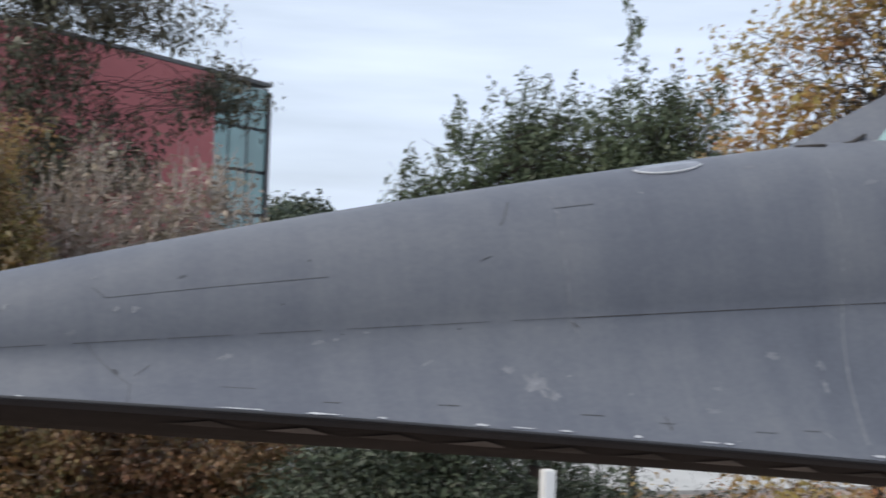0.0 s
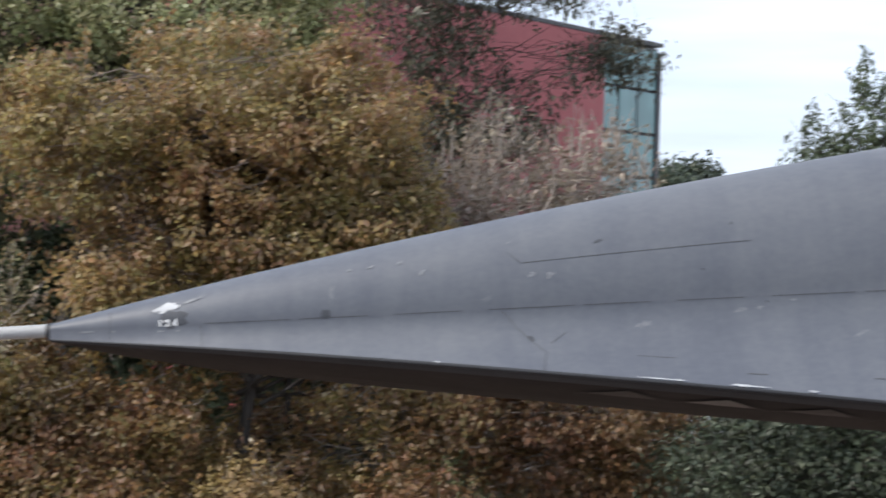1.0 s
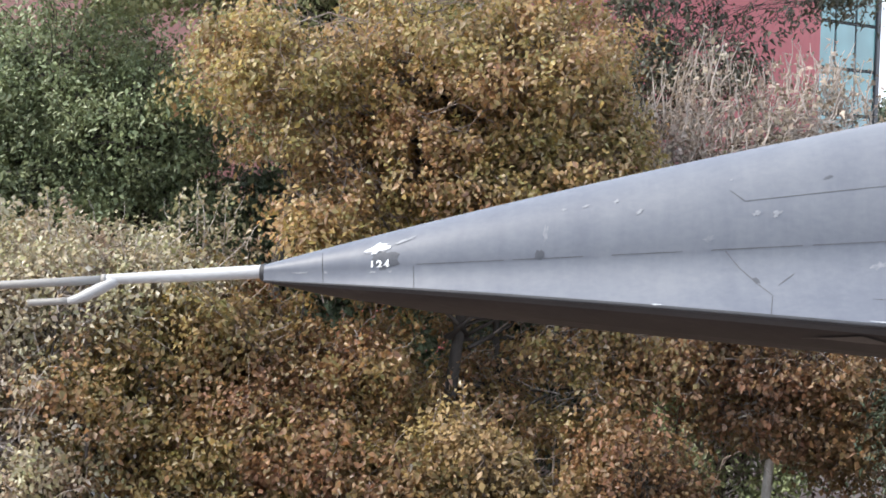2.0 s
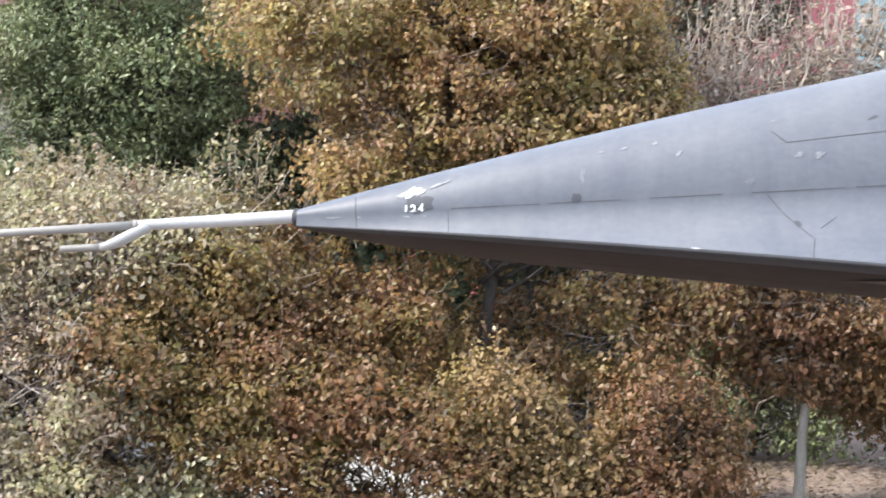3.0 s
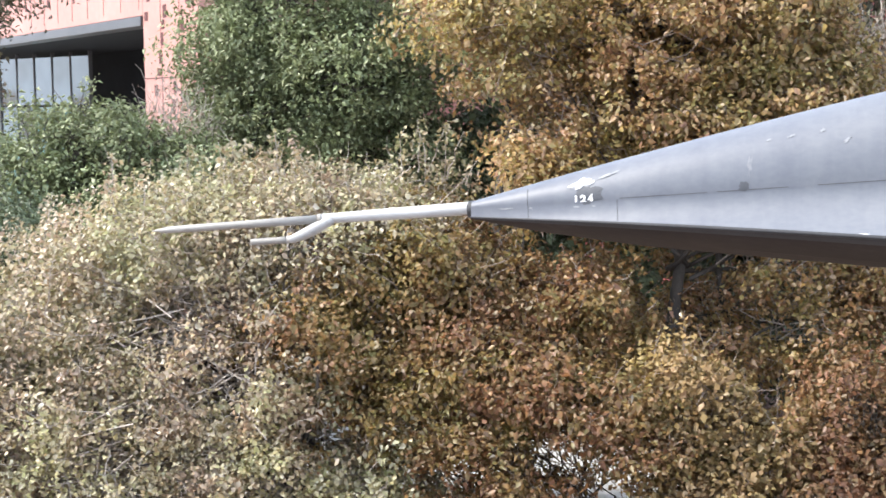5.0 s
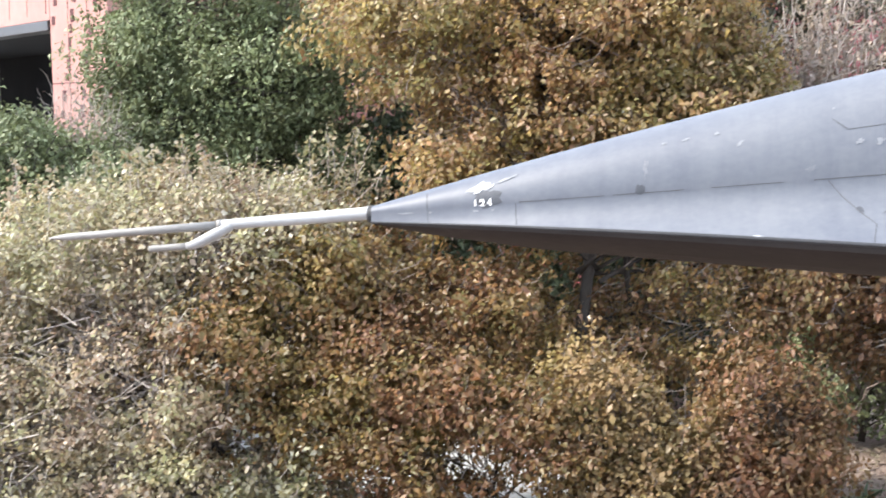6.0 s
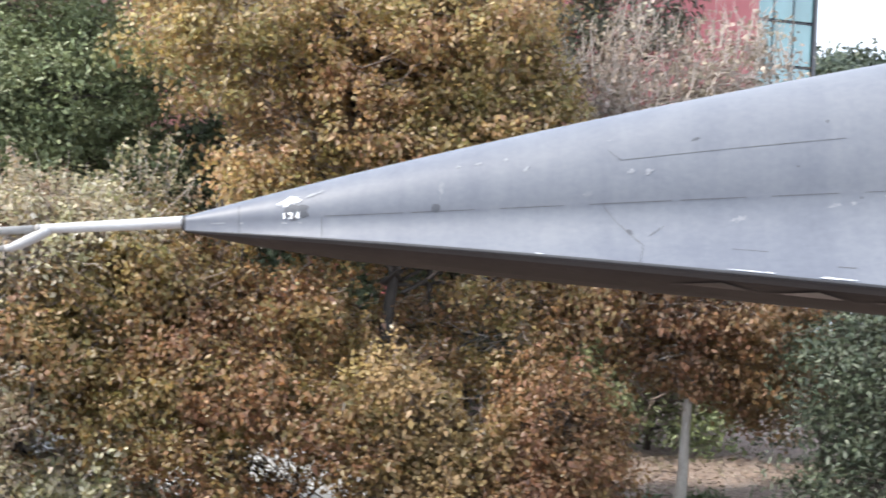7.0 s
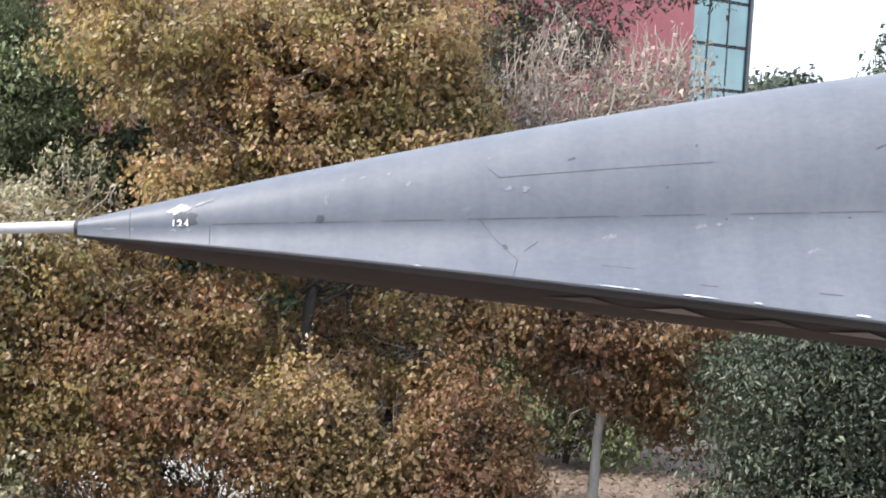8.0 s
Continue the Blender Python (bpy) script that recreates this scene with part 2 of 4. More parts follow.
L_GREEN = leaf_mat("green_leaves", [(0.0, (0.070, 0.084, 0.038)), (0.4, (0.135, 0.158, 0.074)), (0.75, (0.205, 0.232, 0.115)),
                                    (1.0, (0.31, 0.34, 0.24))], 0.25, 0.45, 0.014)
L_DARK = leaf_mat("dark_green_leaves", [(0.0, (0.020, 0.028, 0.018)), (0.5, (0.040, 0.054, 0.032)), (0.85, (0.072, 0.090, 0.052)),
                                        (1.0, (0.20, 0.225, 0.15))], 0.2, 0.45, 0.014)
L_MID = leaf_mat("mid_green_leaves", [(0.0, (0.040, 0.054, 0.030)), (0.5, (0.080, 0.104, 0.058)), (0.88, (0.13, 0.16, 0.09)), (1.0, (0.24, 0.27, 0.18))], 0.25, 0.45, 0.012)
L_OLIVE = leaf_mat("olive_grey_leaves", [(0.0, (0.052, 0.052, 0.036)), (0.5, (0.105, 0.100, 0.066)), (1.0, (0.21, 0.18, 0.12))], 0.2)
L_GUM = leaf_mat("dark_gum_leaves", [(0.0, (0.040, 0.044, 0.032)), (0.5, (0.078, 0.078, 0.052)), (0.9, (0.14, 0.125, 0.08)), (1.0, (0.22, 0.185, 0.13))], 0.3)
L_TAWNY = leaf_mat("tawny_gold_leaves", [(0.0, (0.055, 0.040, 0.022)), (0.25, (0.165, 0.118, 0.046)), (0.5, (0.245, 0.178, 0.068)), (0.72, (0.215, 0.140, 0.062)), (0.88, (0.38, 0.31, 0.18)), (1.0, (0.54, 0.48, 0.38))], 0.3, 0.5, 0.016)
L_LIME = leaf_mat("light_green_leaves", [(0.0, (0.12, 0.135, 0.062)), (0.5, (0.22, 0.235, 0.105)), (1.0, (0.38, 0.35, 0.20))], 0.35)
L_GOLD = leaf_mat("golden_autumn_leaves", [(0.0, (0.10, 0.072, 0.036)), (0.35, (0.22, 0.145, 0.055)), (0.65, (0.33, 0.22, 0.08)),
                                           (0.85, (0.36, 0.17, 0.06)), (1.0, (0.54, 0.47, 0.30))], 0.4)
L_DRY = leaf_mat("dry_pinkish_leaves", [(0.0, (0.10, 0.075, 0.052)), (0.5, (0.22, 0.17, 0.125)), (1.0, (0.44, 0.38, 0.32))], 0.3)
L_FERN = leaf_mat("low_green_blades", [(0.0, (0.08, 0.11, 0.06)), (1.0, (0.22, 0.28, 0.14))], 0.25)
PALE_TWIG = surface("pale_bare_twig", [(0.3, (0.25, 0.21, 0.185)), (0.7, (0.46, 0.405, 0.36))], (3, 3, 1), 3.0, 22.0, 0.9)


# ---------------------------------------------------------------- helpers
def mesh_of(name, verts, faces, material, smooth=False):
    me = bpy.data.meshes.new(name)
    me.from_pydata([tuple(map(float, v)) for v in verts], [], faces)
    me.materials.append(material)
    if smooth:
        me.polygons.foreach_set("use_smooth", [True] * len(me.polygons))
    me.update()
    return me


def piece(name, verts, faces, material, parent=None, label="", smooth=False):
    ob = new(name, mesh_of(name, verts, faces, material, smooth))
    if parent is not None:
        ob.parent = parent
    if label:
        tagged(ob, label)
    return ob


def part(name, bm, material, parent=None, label="", smooth=False):
    me = bpy.data.meshes.new(name)
    bm.to_mesh(me)
    bm.free()
    me.materials.append(material)
    if smooth:
        me.polygons.foreach_set("use_smooth", [True] * len(me.polygons))
    ob = new(name, me)
    if parent is not None:
        ob.parent = parent
    if label:
        tagged(ob, label)
    return ob


def box_bm(size, centre=(0, 0, 0), bevel=0.0, turn=None):
    bm = bmesh.new()
    bmesh.ops.create_cube(bm, size=1.0)
    bmesh.ops.scale(bm, vec=size, verts=bm.verts)
    if bevel:
        bmesh.ops.bevel(bm, geom=list(bm.edges), offset=bevel, segments=2, affect="EDGES", profile=0.7)
    if turn is not None:
        bmesh.ops.transform(bm, matrix=turn, verts=bm.verts)
    bmesh.ops.translate(bm, vec=centre, verts=bm.verts)
    return bm


def tube(path, radii, sides=8, cap=True):
    """Rings along a path; returns verts and faces."""
    path = [Vector(p) for p in path]
    verts, faces = [], []
    side = Vector((0.31, 0.87, 0.39))
    for i, p in enumerate(path):
        d = (path[min(i + 1, len(path) - 1)] - path[max(i - 1, 0)]).normalized()
        a = d.cross(side)
        if a.length < 1e-4:
            a = d.cross(Vector((1, 0, 0)))
        a.normalize()
        b = d.cross(a)
        for k in range(sides):
            th = 2 * math.pi * k / sides
            verts.append(p + (a * math.cos(th) + b * math.sin(th)) * radii[i])
    for i in range(len(path) - 1):
        for k in range(sides):
            j = (k + 1) % sides
            faces.append((i * sides + k, i * sides + j, (i + 1) * sides + j, (i + 1) * sides + k))
    if cap:
        faces.append(tuple(range(sides - 1, -1, -1)))
        faces.append(tuple((len(path) - 1) * sides + k for k in range(sides)))
    return verts, faces


# ---------------------------------------------------------------- foliage
BLADE = np.array([(0, 0, 0), (-0.42, 0.46, 0.13), (0.42, 0.46, 0.13), (0, 1.0, -0.10)]), np.array([(0, 3, 1), (0, 2, 3)])
LOBED = (np.array([(0, 0, 0), (0.52, 0.26, 0.10), (0.20, 0.52, 0.05), (0, 1.05, -0.12), (-0.20, 0.52, 0.05), (-0.52, 0.26, 0.10), (0, 0.36, 0.0)]),
         np.array([(6, 0, 1), (6, 1, 2), (6, 2, 3), (6, 3, 4), (6, 4, 5), (6, 5, 0)]))


def leaves(rng, places, size, spread=0.35, narrow=1.0, droop=0.25, facing=None, shape=BLADE):
    """Leaf blades at the places, each turned about its own facing; vertex and face arrays."""
    n = len(places)
    up = rng.normal(size=(n, 3))
    up /= np.linalg.norm(up, axis=1, keepdims=True)
    if facing is not None:
        up = facing + up * 0.85
        up /= np.linalg.norm(up, axis=1, keepdims=True)
    side = np.cross(up, rng.normal(size=(n, 3)))
    side /= np.linalg.norm(side, axis=1, keepdims=True)
    rot = np.stack([side, np.cross(up, side), up], -1)
    s = size * np.exp(np.clip(rng.normal(0, spread, n), -0.6, 0.45))
    pts, tris = shape
    form = pts[None] * np.stack([narrow * rng.uniform(0.55, 1.05, n), np.ones(n), rng.uniform(-1.5, 3.0, n)], 1)[:, None, :]
    v = np.einsum("nij,nkj->nki", rot, form) * s[:, None, None]
    v[:, :, 2] -= droop * s[:, None] * (pts[:, 1] ** 2)[None, :]
    v += places[:, None, :]
    f = tris[None] + (np.arange(n) * len(pts))[:, None, None]
    return v.reshape(-1, 3), f.reshape(-1, 3)


def fast_mesh(name, v, f, material):
    me = bpy.data.meshes.new(name)
    me.vertices.add(len(v))
    me.vertices.foreach_set("co", np.ascontiguousarray(v, dtype=np.float32).ravel())
    k = f.shape[1]
    me.loops.add(f.size)
    me.loops.foreach_set("vertex_index", np.ascontiguousarray(f, dtype=np.int32).ravel())
    me.polygons.add(len(f))
    me.polygons.foreach_set("loop_start", np.arange(0, f.size, k, dtype=np.int32))
    me.materials.append(material)
    me.update(calc_edges=True)
    me.validate()
    return me


def bent(rng, a, b, n, wob, sag=0.0):
    a, b = np.array(a, float), np.array(b, float)
    t = np.linspace(0, 1, n)[:, None]
    p = a + (b - a) * t
    w = np.cumsum(rng.normal(0, 1, (n, 3)), 0)
    w -= t * w[-1]
    p += w * wob * np.linalg.norm(b - a) / n
    p[:, 2] += sag * 4 * (t * (1 - t))[:, 0] * np.linalg.norm(b - a)
    return p


def add_tube(store, path, r0, r1, sides):
    v, f = tube(path, np.linspace(r0, r1, len(path)), sides, True)
    k = len(store[0])
    store[0].extend(v)
    store[1].extend([tuple(i + k for i in q) for q in f])


def tree(name, label, base, height, blobs, n_leaves, leaf, leaf_material, bark, trunk_r=0.12, seed=1, limbs=9, twigs=9, clump=0.16,
         lean=(0, 0), shell=0.55, narrow=1.0, stems=1, category="tree", twig_r=0.012, droop=0.25, twig_material=None, low=0.10, wob=0.25,
         shape=BLADE, sprigs=0, sprig_len=0.5, sprig_leaves=26, voids=(), curl=0.4):
    """Trunk, limbs and twigs that reach into a crown made of overlapping rough ellipsoids (centre, radii). Leaves sit in sprays at the twig ends and face
    up and outwards; shoots stand out of the crown's top. Nothing grows inside the voids (centre, radii)."""
    rng = np.random.default_rng(seed)
    base = np.array(base, float)
    root = tagged(new(name), label, category)
    root.location = base
    wood = ([], [])
    fine = ([], [])
    ends, outs = [], []
    vol = np.array([r[0] * r[1] * r[2] for _, r in blobs]) ** 0.8
    vol /= vol.sum()

    def is_open(p):
        inside = np.zeros(len(p), bool)
        for c, r in voids:
            inside |= (((p + base - np.array(c)) / np.array(r)) ** 2).sum(1) < 1
        return inside

    for s in range(stems):
        off = rng.normal(0, 0.25, 3) * (stems > 1)
        off[2] = 0
        top = np.array((lean[0], lean[1], height)) + off * 3
        spine = bent(rng, off, top, 9, wob)
        add_tube(wood, spine, trunk_r, trunk_r * 0.25, 8)
        for _ in range(limbs):
            c, r = blobs[rng.choice(len(blobs), p=vol)]
            d = rng.normal(size=3)
            d /= np.linalg.norm(d)
            mid = np.array(c) - base
            goal = mid + d * np.array(r) * rng.uniform(0.35, 0.75)
            h = np.clip((goal[2] - rng.uniform(0.3, 1.4)) / height, low, 0.95)
            i = h * 8
            st = spine[int(i)] + (spine[min(int(i) + 1, 8)] - spine[int(i)]) * (i - int(i))
            limb = bent(rng, st, goal, 7, 0.5, 0.06)
            if is_open(limb[3:]).any():
                continue
            add_tube(wood, limb, trunk_r * 0.26, trunk_r * 0.07, 6)
            for _ in range(twigs):
                k = rng.integers(2, 7)
                d = rng.normal(size=3)
                d /= np.linalg.norm(d)
                far = mid + d * np.array(r) * (shell + (1.16 - shell) * rng.random() ** 0.7)
                if far[2] < 0.15:
                    far[2] = 0.15 + rng.random() * 0.3
                tw = bent(rng, limb[k], far, 6, curl, 0.05)
                if is_open(tw[3:]).any():
                    continue
                add_tube(fine, tw, twig_r, twig_r * 0.3, 4)
                for k in rng.integers(2, 6, 2):
                    tip = tw[k] + (rng.normal(size=3) * 0.7 + d + np.array((0, 0, 0.5))) * rng.uniform(0.08, 0.22)
                    add_tube(fine, bent(rng, tw[k], tip, 4, 0.4), twig_r * 0.6, twig_r * 0.25, 3)
                ends.append(tw[5])
                outs.append(d)
                if rng.random() < 0.5:
                    ends.append(tw[4])
                    outs.append(d)
    ends, outs = np.array(ends), np.array(outs)
    face = outs * 0.75 + np.array((-0.1, -0.1, 0.75))
    rad = clump * np.exp(np.clip(rng.normal(0, 0.4, len(ends)), -0.8, 0.7))
    wt = rad ** 2 * (0.15 + rng.random(len(ends)))
    pick = rng.choice(len(ends), n_leaves, p=wt / wt.sum())
    gap = rng.normal(0, 1, (n_leaves, 3)) * np.array((1, 1, 0.62))
    gap *= np.minimum(1.0, 1.9 / np.linalg.norm(gap, axis=1, keepdims=True))
    pl = ends[pick] + gap * rad[pick][:, None]
    fc = face[pick] * 0.75 + gap * 0.32
    shoots, sfc = [], []
    for _ in range(sprigs):
        c, r = blobs[rng.choice(len(blobs), p=vol)]
        d = np.abs(rng.normal(size=3)) * np.array((rng.choice((-1, 1)), rng.choice((-1, 1)), 1.3))
        d /= np.linalg.norm(d)
        st = np.array(c) - base + d * np.array(r) * 0.85
        ln = sprig_len * rng.uniform(0.5, 1.3)
        tip = st + np.array((rng.normal(0, 0.25), rng.normal(0, 0.25), 1.0)) * ln
        sh = bent(rng, st, tip, 6, 0.22)
        add_tube(fine, sh, twig_r, twig_r * 0.3, 4)
        q = rng.random(sprig_leaves) ** 0.8
        at = st + (tip - st) * q[:, None] + rng.normal(0, 0.055, (sprig_leaves, 3)) * (1.35 - 0.7 * q[:, None])
        shoots.append(at)
        sfc.append(rng.normal(0, 0.5, (sprig_leaves, 3)) + np.array((0, 0, 0.5)))
    if sprigs and sprig_leaves:
        pl, fc = np.concatenate([pl] + shoots), np.concatenate([fc] + sfc)
    keep = (pl[:, 2] > 0.02 - base[2]) & ~is_open(pl)
    pl, fc = pl[keep], fc[keep]
    piece("trunk", wood[0], wood[1], bark, root, smooth=True)
    tagged(piece("twig_mass", fine[0], fine[1], twig_material or TWIG, root), kind="stuff")
    v, f = leaves(rng, pl, leaf, 0.3, narrow, droop, fc, shape)
    crown = new("crown", fast_mesh("crown", v, f, leaf_material))
    crown.parent = root
    tagged(crown, kind="stuff")
    return root


# ---------------------------------------------------------------- ground
def sheet(name, x0, x1, y0, y1, nx, ny, z, amp, material, label, category, falloff=None):
    verts, faces = [], []
    for j in range(ny + 1):
        for i in range(nx + 1):
            x, y = x0 + (x1 - x0) * i / nx, y0 + (y1 - y0) * j / ny
            h = amp * noise.noise(Vector((x * 0.35, y * 0.35, 3.1))) + amp * 0.4 * noise.noise(Vector((x * 1.7, y * 1.7, 1.1)))
            if falloff:
                h *= falloff(x, y)
            verts.append((x, y, z + h))
    for j in range(ny):
        for i in range(nx):
            a = j * (nx + 1) + i
            faces.append((a, a + 1, a + nx + 2, a + nx + 1))
    ob = piece(name, verts, faces, material, smooth=True)
    return tagged(ob, label, category, kind="structure")


ground = sheet("ground", -600, 600, -600, 600, 24, 24, -0.12, 0.0, MULCH, "brown mulch ground covered with dry fallen leaves", "ground")
bed = sheet("planting_bed", -22, 24, -2, 22, 92, 48, 0.0, 0.10, MULCH, "uneven brown mulch bed with dry fallen leaves", "ground")


def slab(name, x0, x1, y0, y1, z0, z1, material, label, category, kind="structure", bevel=0.02):
    ob = part(name, box_bm((x1 - x0, y1 - y0, z1 - z0), ((x0 + x1) / 2, (y0 + y1) / 2, (z0 + z1) / 2), bevel), material)
    return tagged(ob, label, category, kind=kind)


path = slab("pavement", -16, 1.9, 9.7, 14.3, -0.3, 0.16, CONCRETE, "pale sunlit concrete walkway behind the trees", "path")
plaza = slab("plaza", -40, 60, 22.5, 70, -0.4, 0.02, CONCRETE, "pale concrete plaza round the museum building", "plaza")
terrace = slab("terrace", -8, 12, -12, -4.2, 2.9, 3.2, DECK, "grey raised concrete terrace", "terrace")

# ---------------------------------------------------------------- museum building
def under(m, bm):
    bmesh.ops.transform(bm, matrix=m, verts=bm.verts)
    return bm


def wall_run(name, a, b, z0, z1, thick, material, label, category="wall", kind="structure"):
    """A wall whose outer face runs from a to b; its thickness lies to the left of that way."""
    d = (b - a)
    ln = d.length
    m = Matrix.Translation((a.x, a.y, 0)) @ Matrix.Rotation(math.atan2(d.y, d.x), 4, "Z")
    bm = under(m, box_bm((ln, thick, z1 - z0), (ln / 2, thick / 2, (z0 + z1) / 2), 0.02))
    return tagged(part(name, bm, material), label, category, kind=kind), m, ln


# the red gallery block with its glazed end
G_LEFT, G_RIGHT, G_ROOF = Vector((0.95, 18.8, 0)), Vector((9.78, 26.8, 0)), 9.36
east, east_m, east_len = wall_run("wall_gallery", G_LEFT, G_LEFT.lerp(G_RIGHT, 0.80), -0.2, G_ROOF, 0.5, RED, "tall plain red museum facade behind trees")
g0 = G_LEFT.lerp(G_RIGHT, 0.801)
gl = (G_RIGHT - g0).length
gm = Matrix.Translation((g0.x, g0.y, 0)) @ east_m.to_3x3().to_4x4()
glazed = tagged(new("glazed_corner"), "teal glazed stair corner at the end of the red facade", "window wall")
part("core", under(gm, box_bm((gl - 0.2, 3.0, G_ROOF - 0.4), (gl / 2, 1.9, (G_ROOF - 0.4) / 2))), DARK, glazed)
for i in range(3):
    for j in range(9):
        w, h = gl / 3, (G_ROOF - 0.02) / 9
        pane_rot = Matrix.Rotation(radians(random.uniform(-1.2, 1.2)), 4, "Z")
        part("pane", under(gm, box_bm((w - 0.07, 0.05, h - 0.07), (w * (i + 0.5), 0.2, h * (j + 0.5)), 0.008, pane_rot)), GLASS, glazed)
for i in range(4):
    part("mullion", under(gm, box_bm((0.022, 0.10, G_ROOF - 0.02), (gl / 3 * i, 0.22, (G_ROOF - 0.02) / 2), 0.01)), STEEL, glazed)
for j in range(10):
    part("transom", under(gm, box_bm((gl - 0.02, 0.08, 0.022), (gl / 2, 0.22, (G_ROOF - 0.02) / 9 * j), 0.01)), STEEL, glazed)
part("end_post", under(gm, box_bm((0.14, 0.3, G_ROOF - 0.1), (gl + 0.05, 0.27, (G_ROOF - 0.1) / 2), 0.02)), STEEL, glazed)
roof_vent = tagged(part("roof_vent", under(gm, box_bm((0.16, 0.16, 0.22), (gl - 0.12, 1.2, G_ROOF + 0.01), 0.03)), STEEL), "small grey vent on the roof edge", "vent")
full = (G_RIGHT - G_LEFT).length
coping = tagged(part("roof_coping", under(east_m, box_bm((full - 0.02, 0.5, 0.10), (full / 2 - 0.05, 0.24, G_ROOF + 0.055), 0.02)), STEEL),
                "dark metal roof coping along the facade", "coping", kind="structure")
back = Vector((-0.66, 0.75, 0)) * 4
wall_run("wall_gallery_side", G_LEFT + back, G_LEFT + Vector((-0.02, 0.02, 0)), -0.2, G_ROOF - 0.02, 0.4, RED, "red side wall of the gallery block")
wall_run("wall_gallery_end", G_RIGHT + Vector((-0.1, 0.35, 0)), G_RIGHT + back, -0.2, G_ROOF - 0.05, 0.4, STEEL, "dark end wall of the gallery block")
tagged(piece("roof_gallery", [G_LEFT + Vector((0, 0.3, G_ROOF - 0.1)), G_RIGHT + Vector((-0.3, 0.3, G_ROOF - 0.1)), G_RIGHT + back + Vector((0, 0, G_ROOF - 0.1)), G_LEFT + back + Vector((0, 0, G_ROOF - 0.1))],
             [(0, 1, 2, 3)], STEEL), "flat dark gallery roof", "roof", kind="structure")

# the main building: a corner pier and an overhanging upper wall
CORNER, RIGHT_END, LEFT_END, ROOF, SOFFIT = Vector((-9.1, 20.1, 0)), Vector((-0.2, 27.9, 0)), Vector((-34.0, 46.4, 0)), 11.35, 6.48
wall_run("wall_main_east", CORNER, RIGHT_END, -0.2, ROOF, 0.5, CLAD, "red clad side wall of the museum")
wd = (LEFT_END - CORNER).normalized()
pier_end = CORNER + wd * 3.15
pier, pier_m, pier_len = wall_run("wall_pier", pier_end, CORNER, -0.2, ROOF, 0.5, CLAD, "red clad corner pier with rows of small dark slots")
upper, up_m, up_len = wall_run("wall_upper", LEFT_END, pier_end + wd * 0.02, SOFFIT + 0.22, ROOF, 0.5, CLAD, "red clad upper wall with rows of small dark slots")
lm = up_m
rs = random.Random(4)


def slots(owner, m, x0, x1, z0, z1):
    """Little dark slots that climb in slanting files across the cladding."""
    x = x0 + 0.25
    while x < x1 + 1.3:
        z = z0 + 0.2
        k = 0
        while z < z1:
            xx = x + 0.125 * k - 1.2 + rs.uniform(-0.05, 0.05)
            if x0 + 0.1 < xx < x1 - 0.1 and rs.random() < 0.85:
                part("slot", under(m, box_bm((rs.choice((0.14, 0.18)), 0.014, rs.uniform(0.15, 0.27)), (xx, -0.004, z))), PIERCE, owner)
            z += rs.uniform(0.26, 0.40)
            k += 1
        x += rs.uniform(0.95, 1.25)


slots(pier, pier_m, 0, pier_len, 3.6, 9.0)
slots(upper, up_m, up_len - 9.0, up_len, SOFFIT + 0.7, 8.8)
for z in (5.35, 7.15, 8.95):
    part("panel_joint", under(pier_m, box_bm((pier_len - 0.05, 0.012, 0.018), (pier_len / 2, -0.004, z))), PIERCE, pier)
for k in range(1, 3):
    part("panel_joint", under(pier_m, box_bm((0.012, 0.012, 9.0), (pier_len * k / 3, -0.002, 4.6))), PIERCE, pier)
for k in range(8):
    part("panel_joint", under(up_m, box_bm((0.012, 0.012, ROOF - SOFFIT - 0.5), (up_len - 1.17 * k - 0.2, -0.002, (ROOF + SOFFIT + 0.22) / 2))), PIERCE, upper)
soffit = tagged(part("soffit", under(lm, box_bm((up_len - 0.02, 0.5, 0.21), (up_len / 2, 0.2, SOFFIT + 0.105), 0.02)), SOFFIT_GREY), "grey metal soffit beam over a recessed glazed bay", "soffit", kind="structure")
ceiling = tagged(part("ceiling", under(lm, box_bm((up_len - 0.02, 4.6, 0.19), (up_len / 2, 2.78, SOFFIT + 0.125))), DARK), "dark ceiling of the recess under the overhang", "ceiling", kind="structure")
recess = tagged(part("wall_recess", under(lm, box_bm((up_len, 0.3, SOFFIT + 0.14), (up_len / 2, 5.0, SOFFIT / 2 + 0.07))), DARK), "dark recessed wall under the overhang", "wall", kind="structure")
bay = tagged(new("glazed_bay"), "tall glazed bay reflecting sky under the red overhang", "window wall")
# top row tinted for reflected sky, rows below darkened for reflected trees
for i in range(12):
    for j in range(4):
        tilt = Matrix.Rotation(radians(18 + rs.uniform(-1.5, 1.5)), 4, "Z") @ Matrix.Rotation(radians(rs.uniform(-1.0, 1.0)), 4, "X")
        part("pane", under(lm, box_bm((0.88, 0.05, 1.52), (up_len - 14.1 - 0.95 * i, 3.1 - 0.30 * i, 0.82 + 1.58 * j), 0.008, tilt)), (GLASS_SKY if i < 5 else GLASS) if j == 3 else GLASS if rs.random() < 0.2 else GLASS_DIM, bay)
for i in range(13):
    part("mullion", under(lm, box_bm((0.05, 0.12, SOFFIT - 0.02), (up_len - 13.62 - 0.95 * i, 3.25 - 0.30 * i, SOFFIT / 2 - 0.01), 0.01)), STEEL, bay)
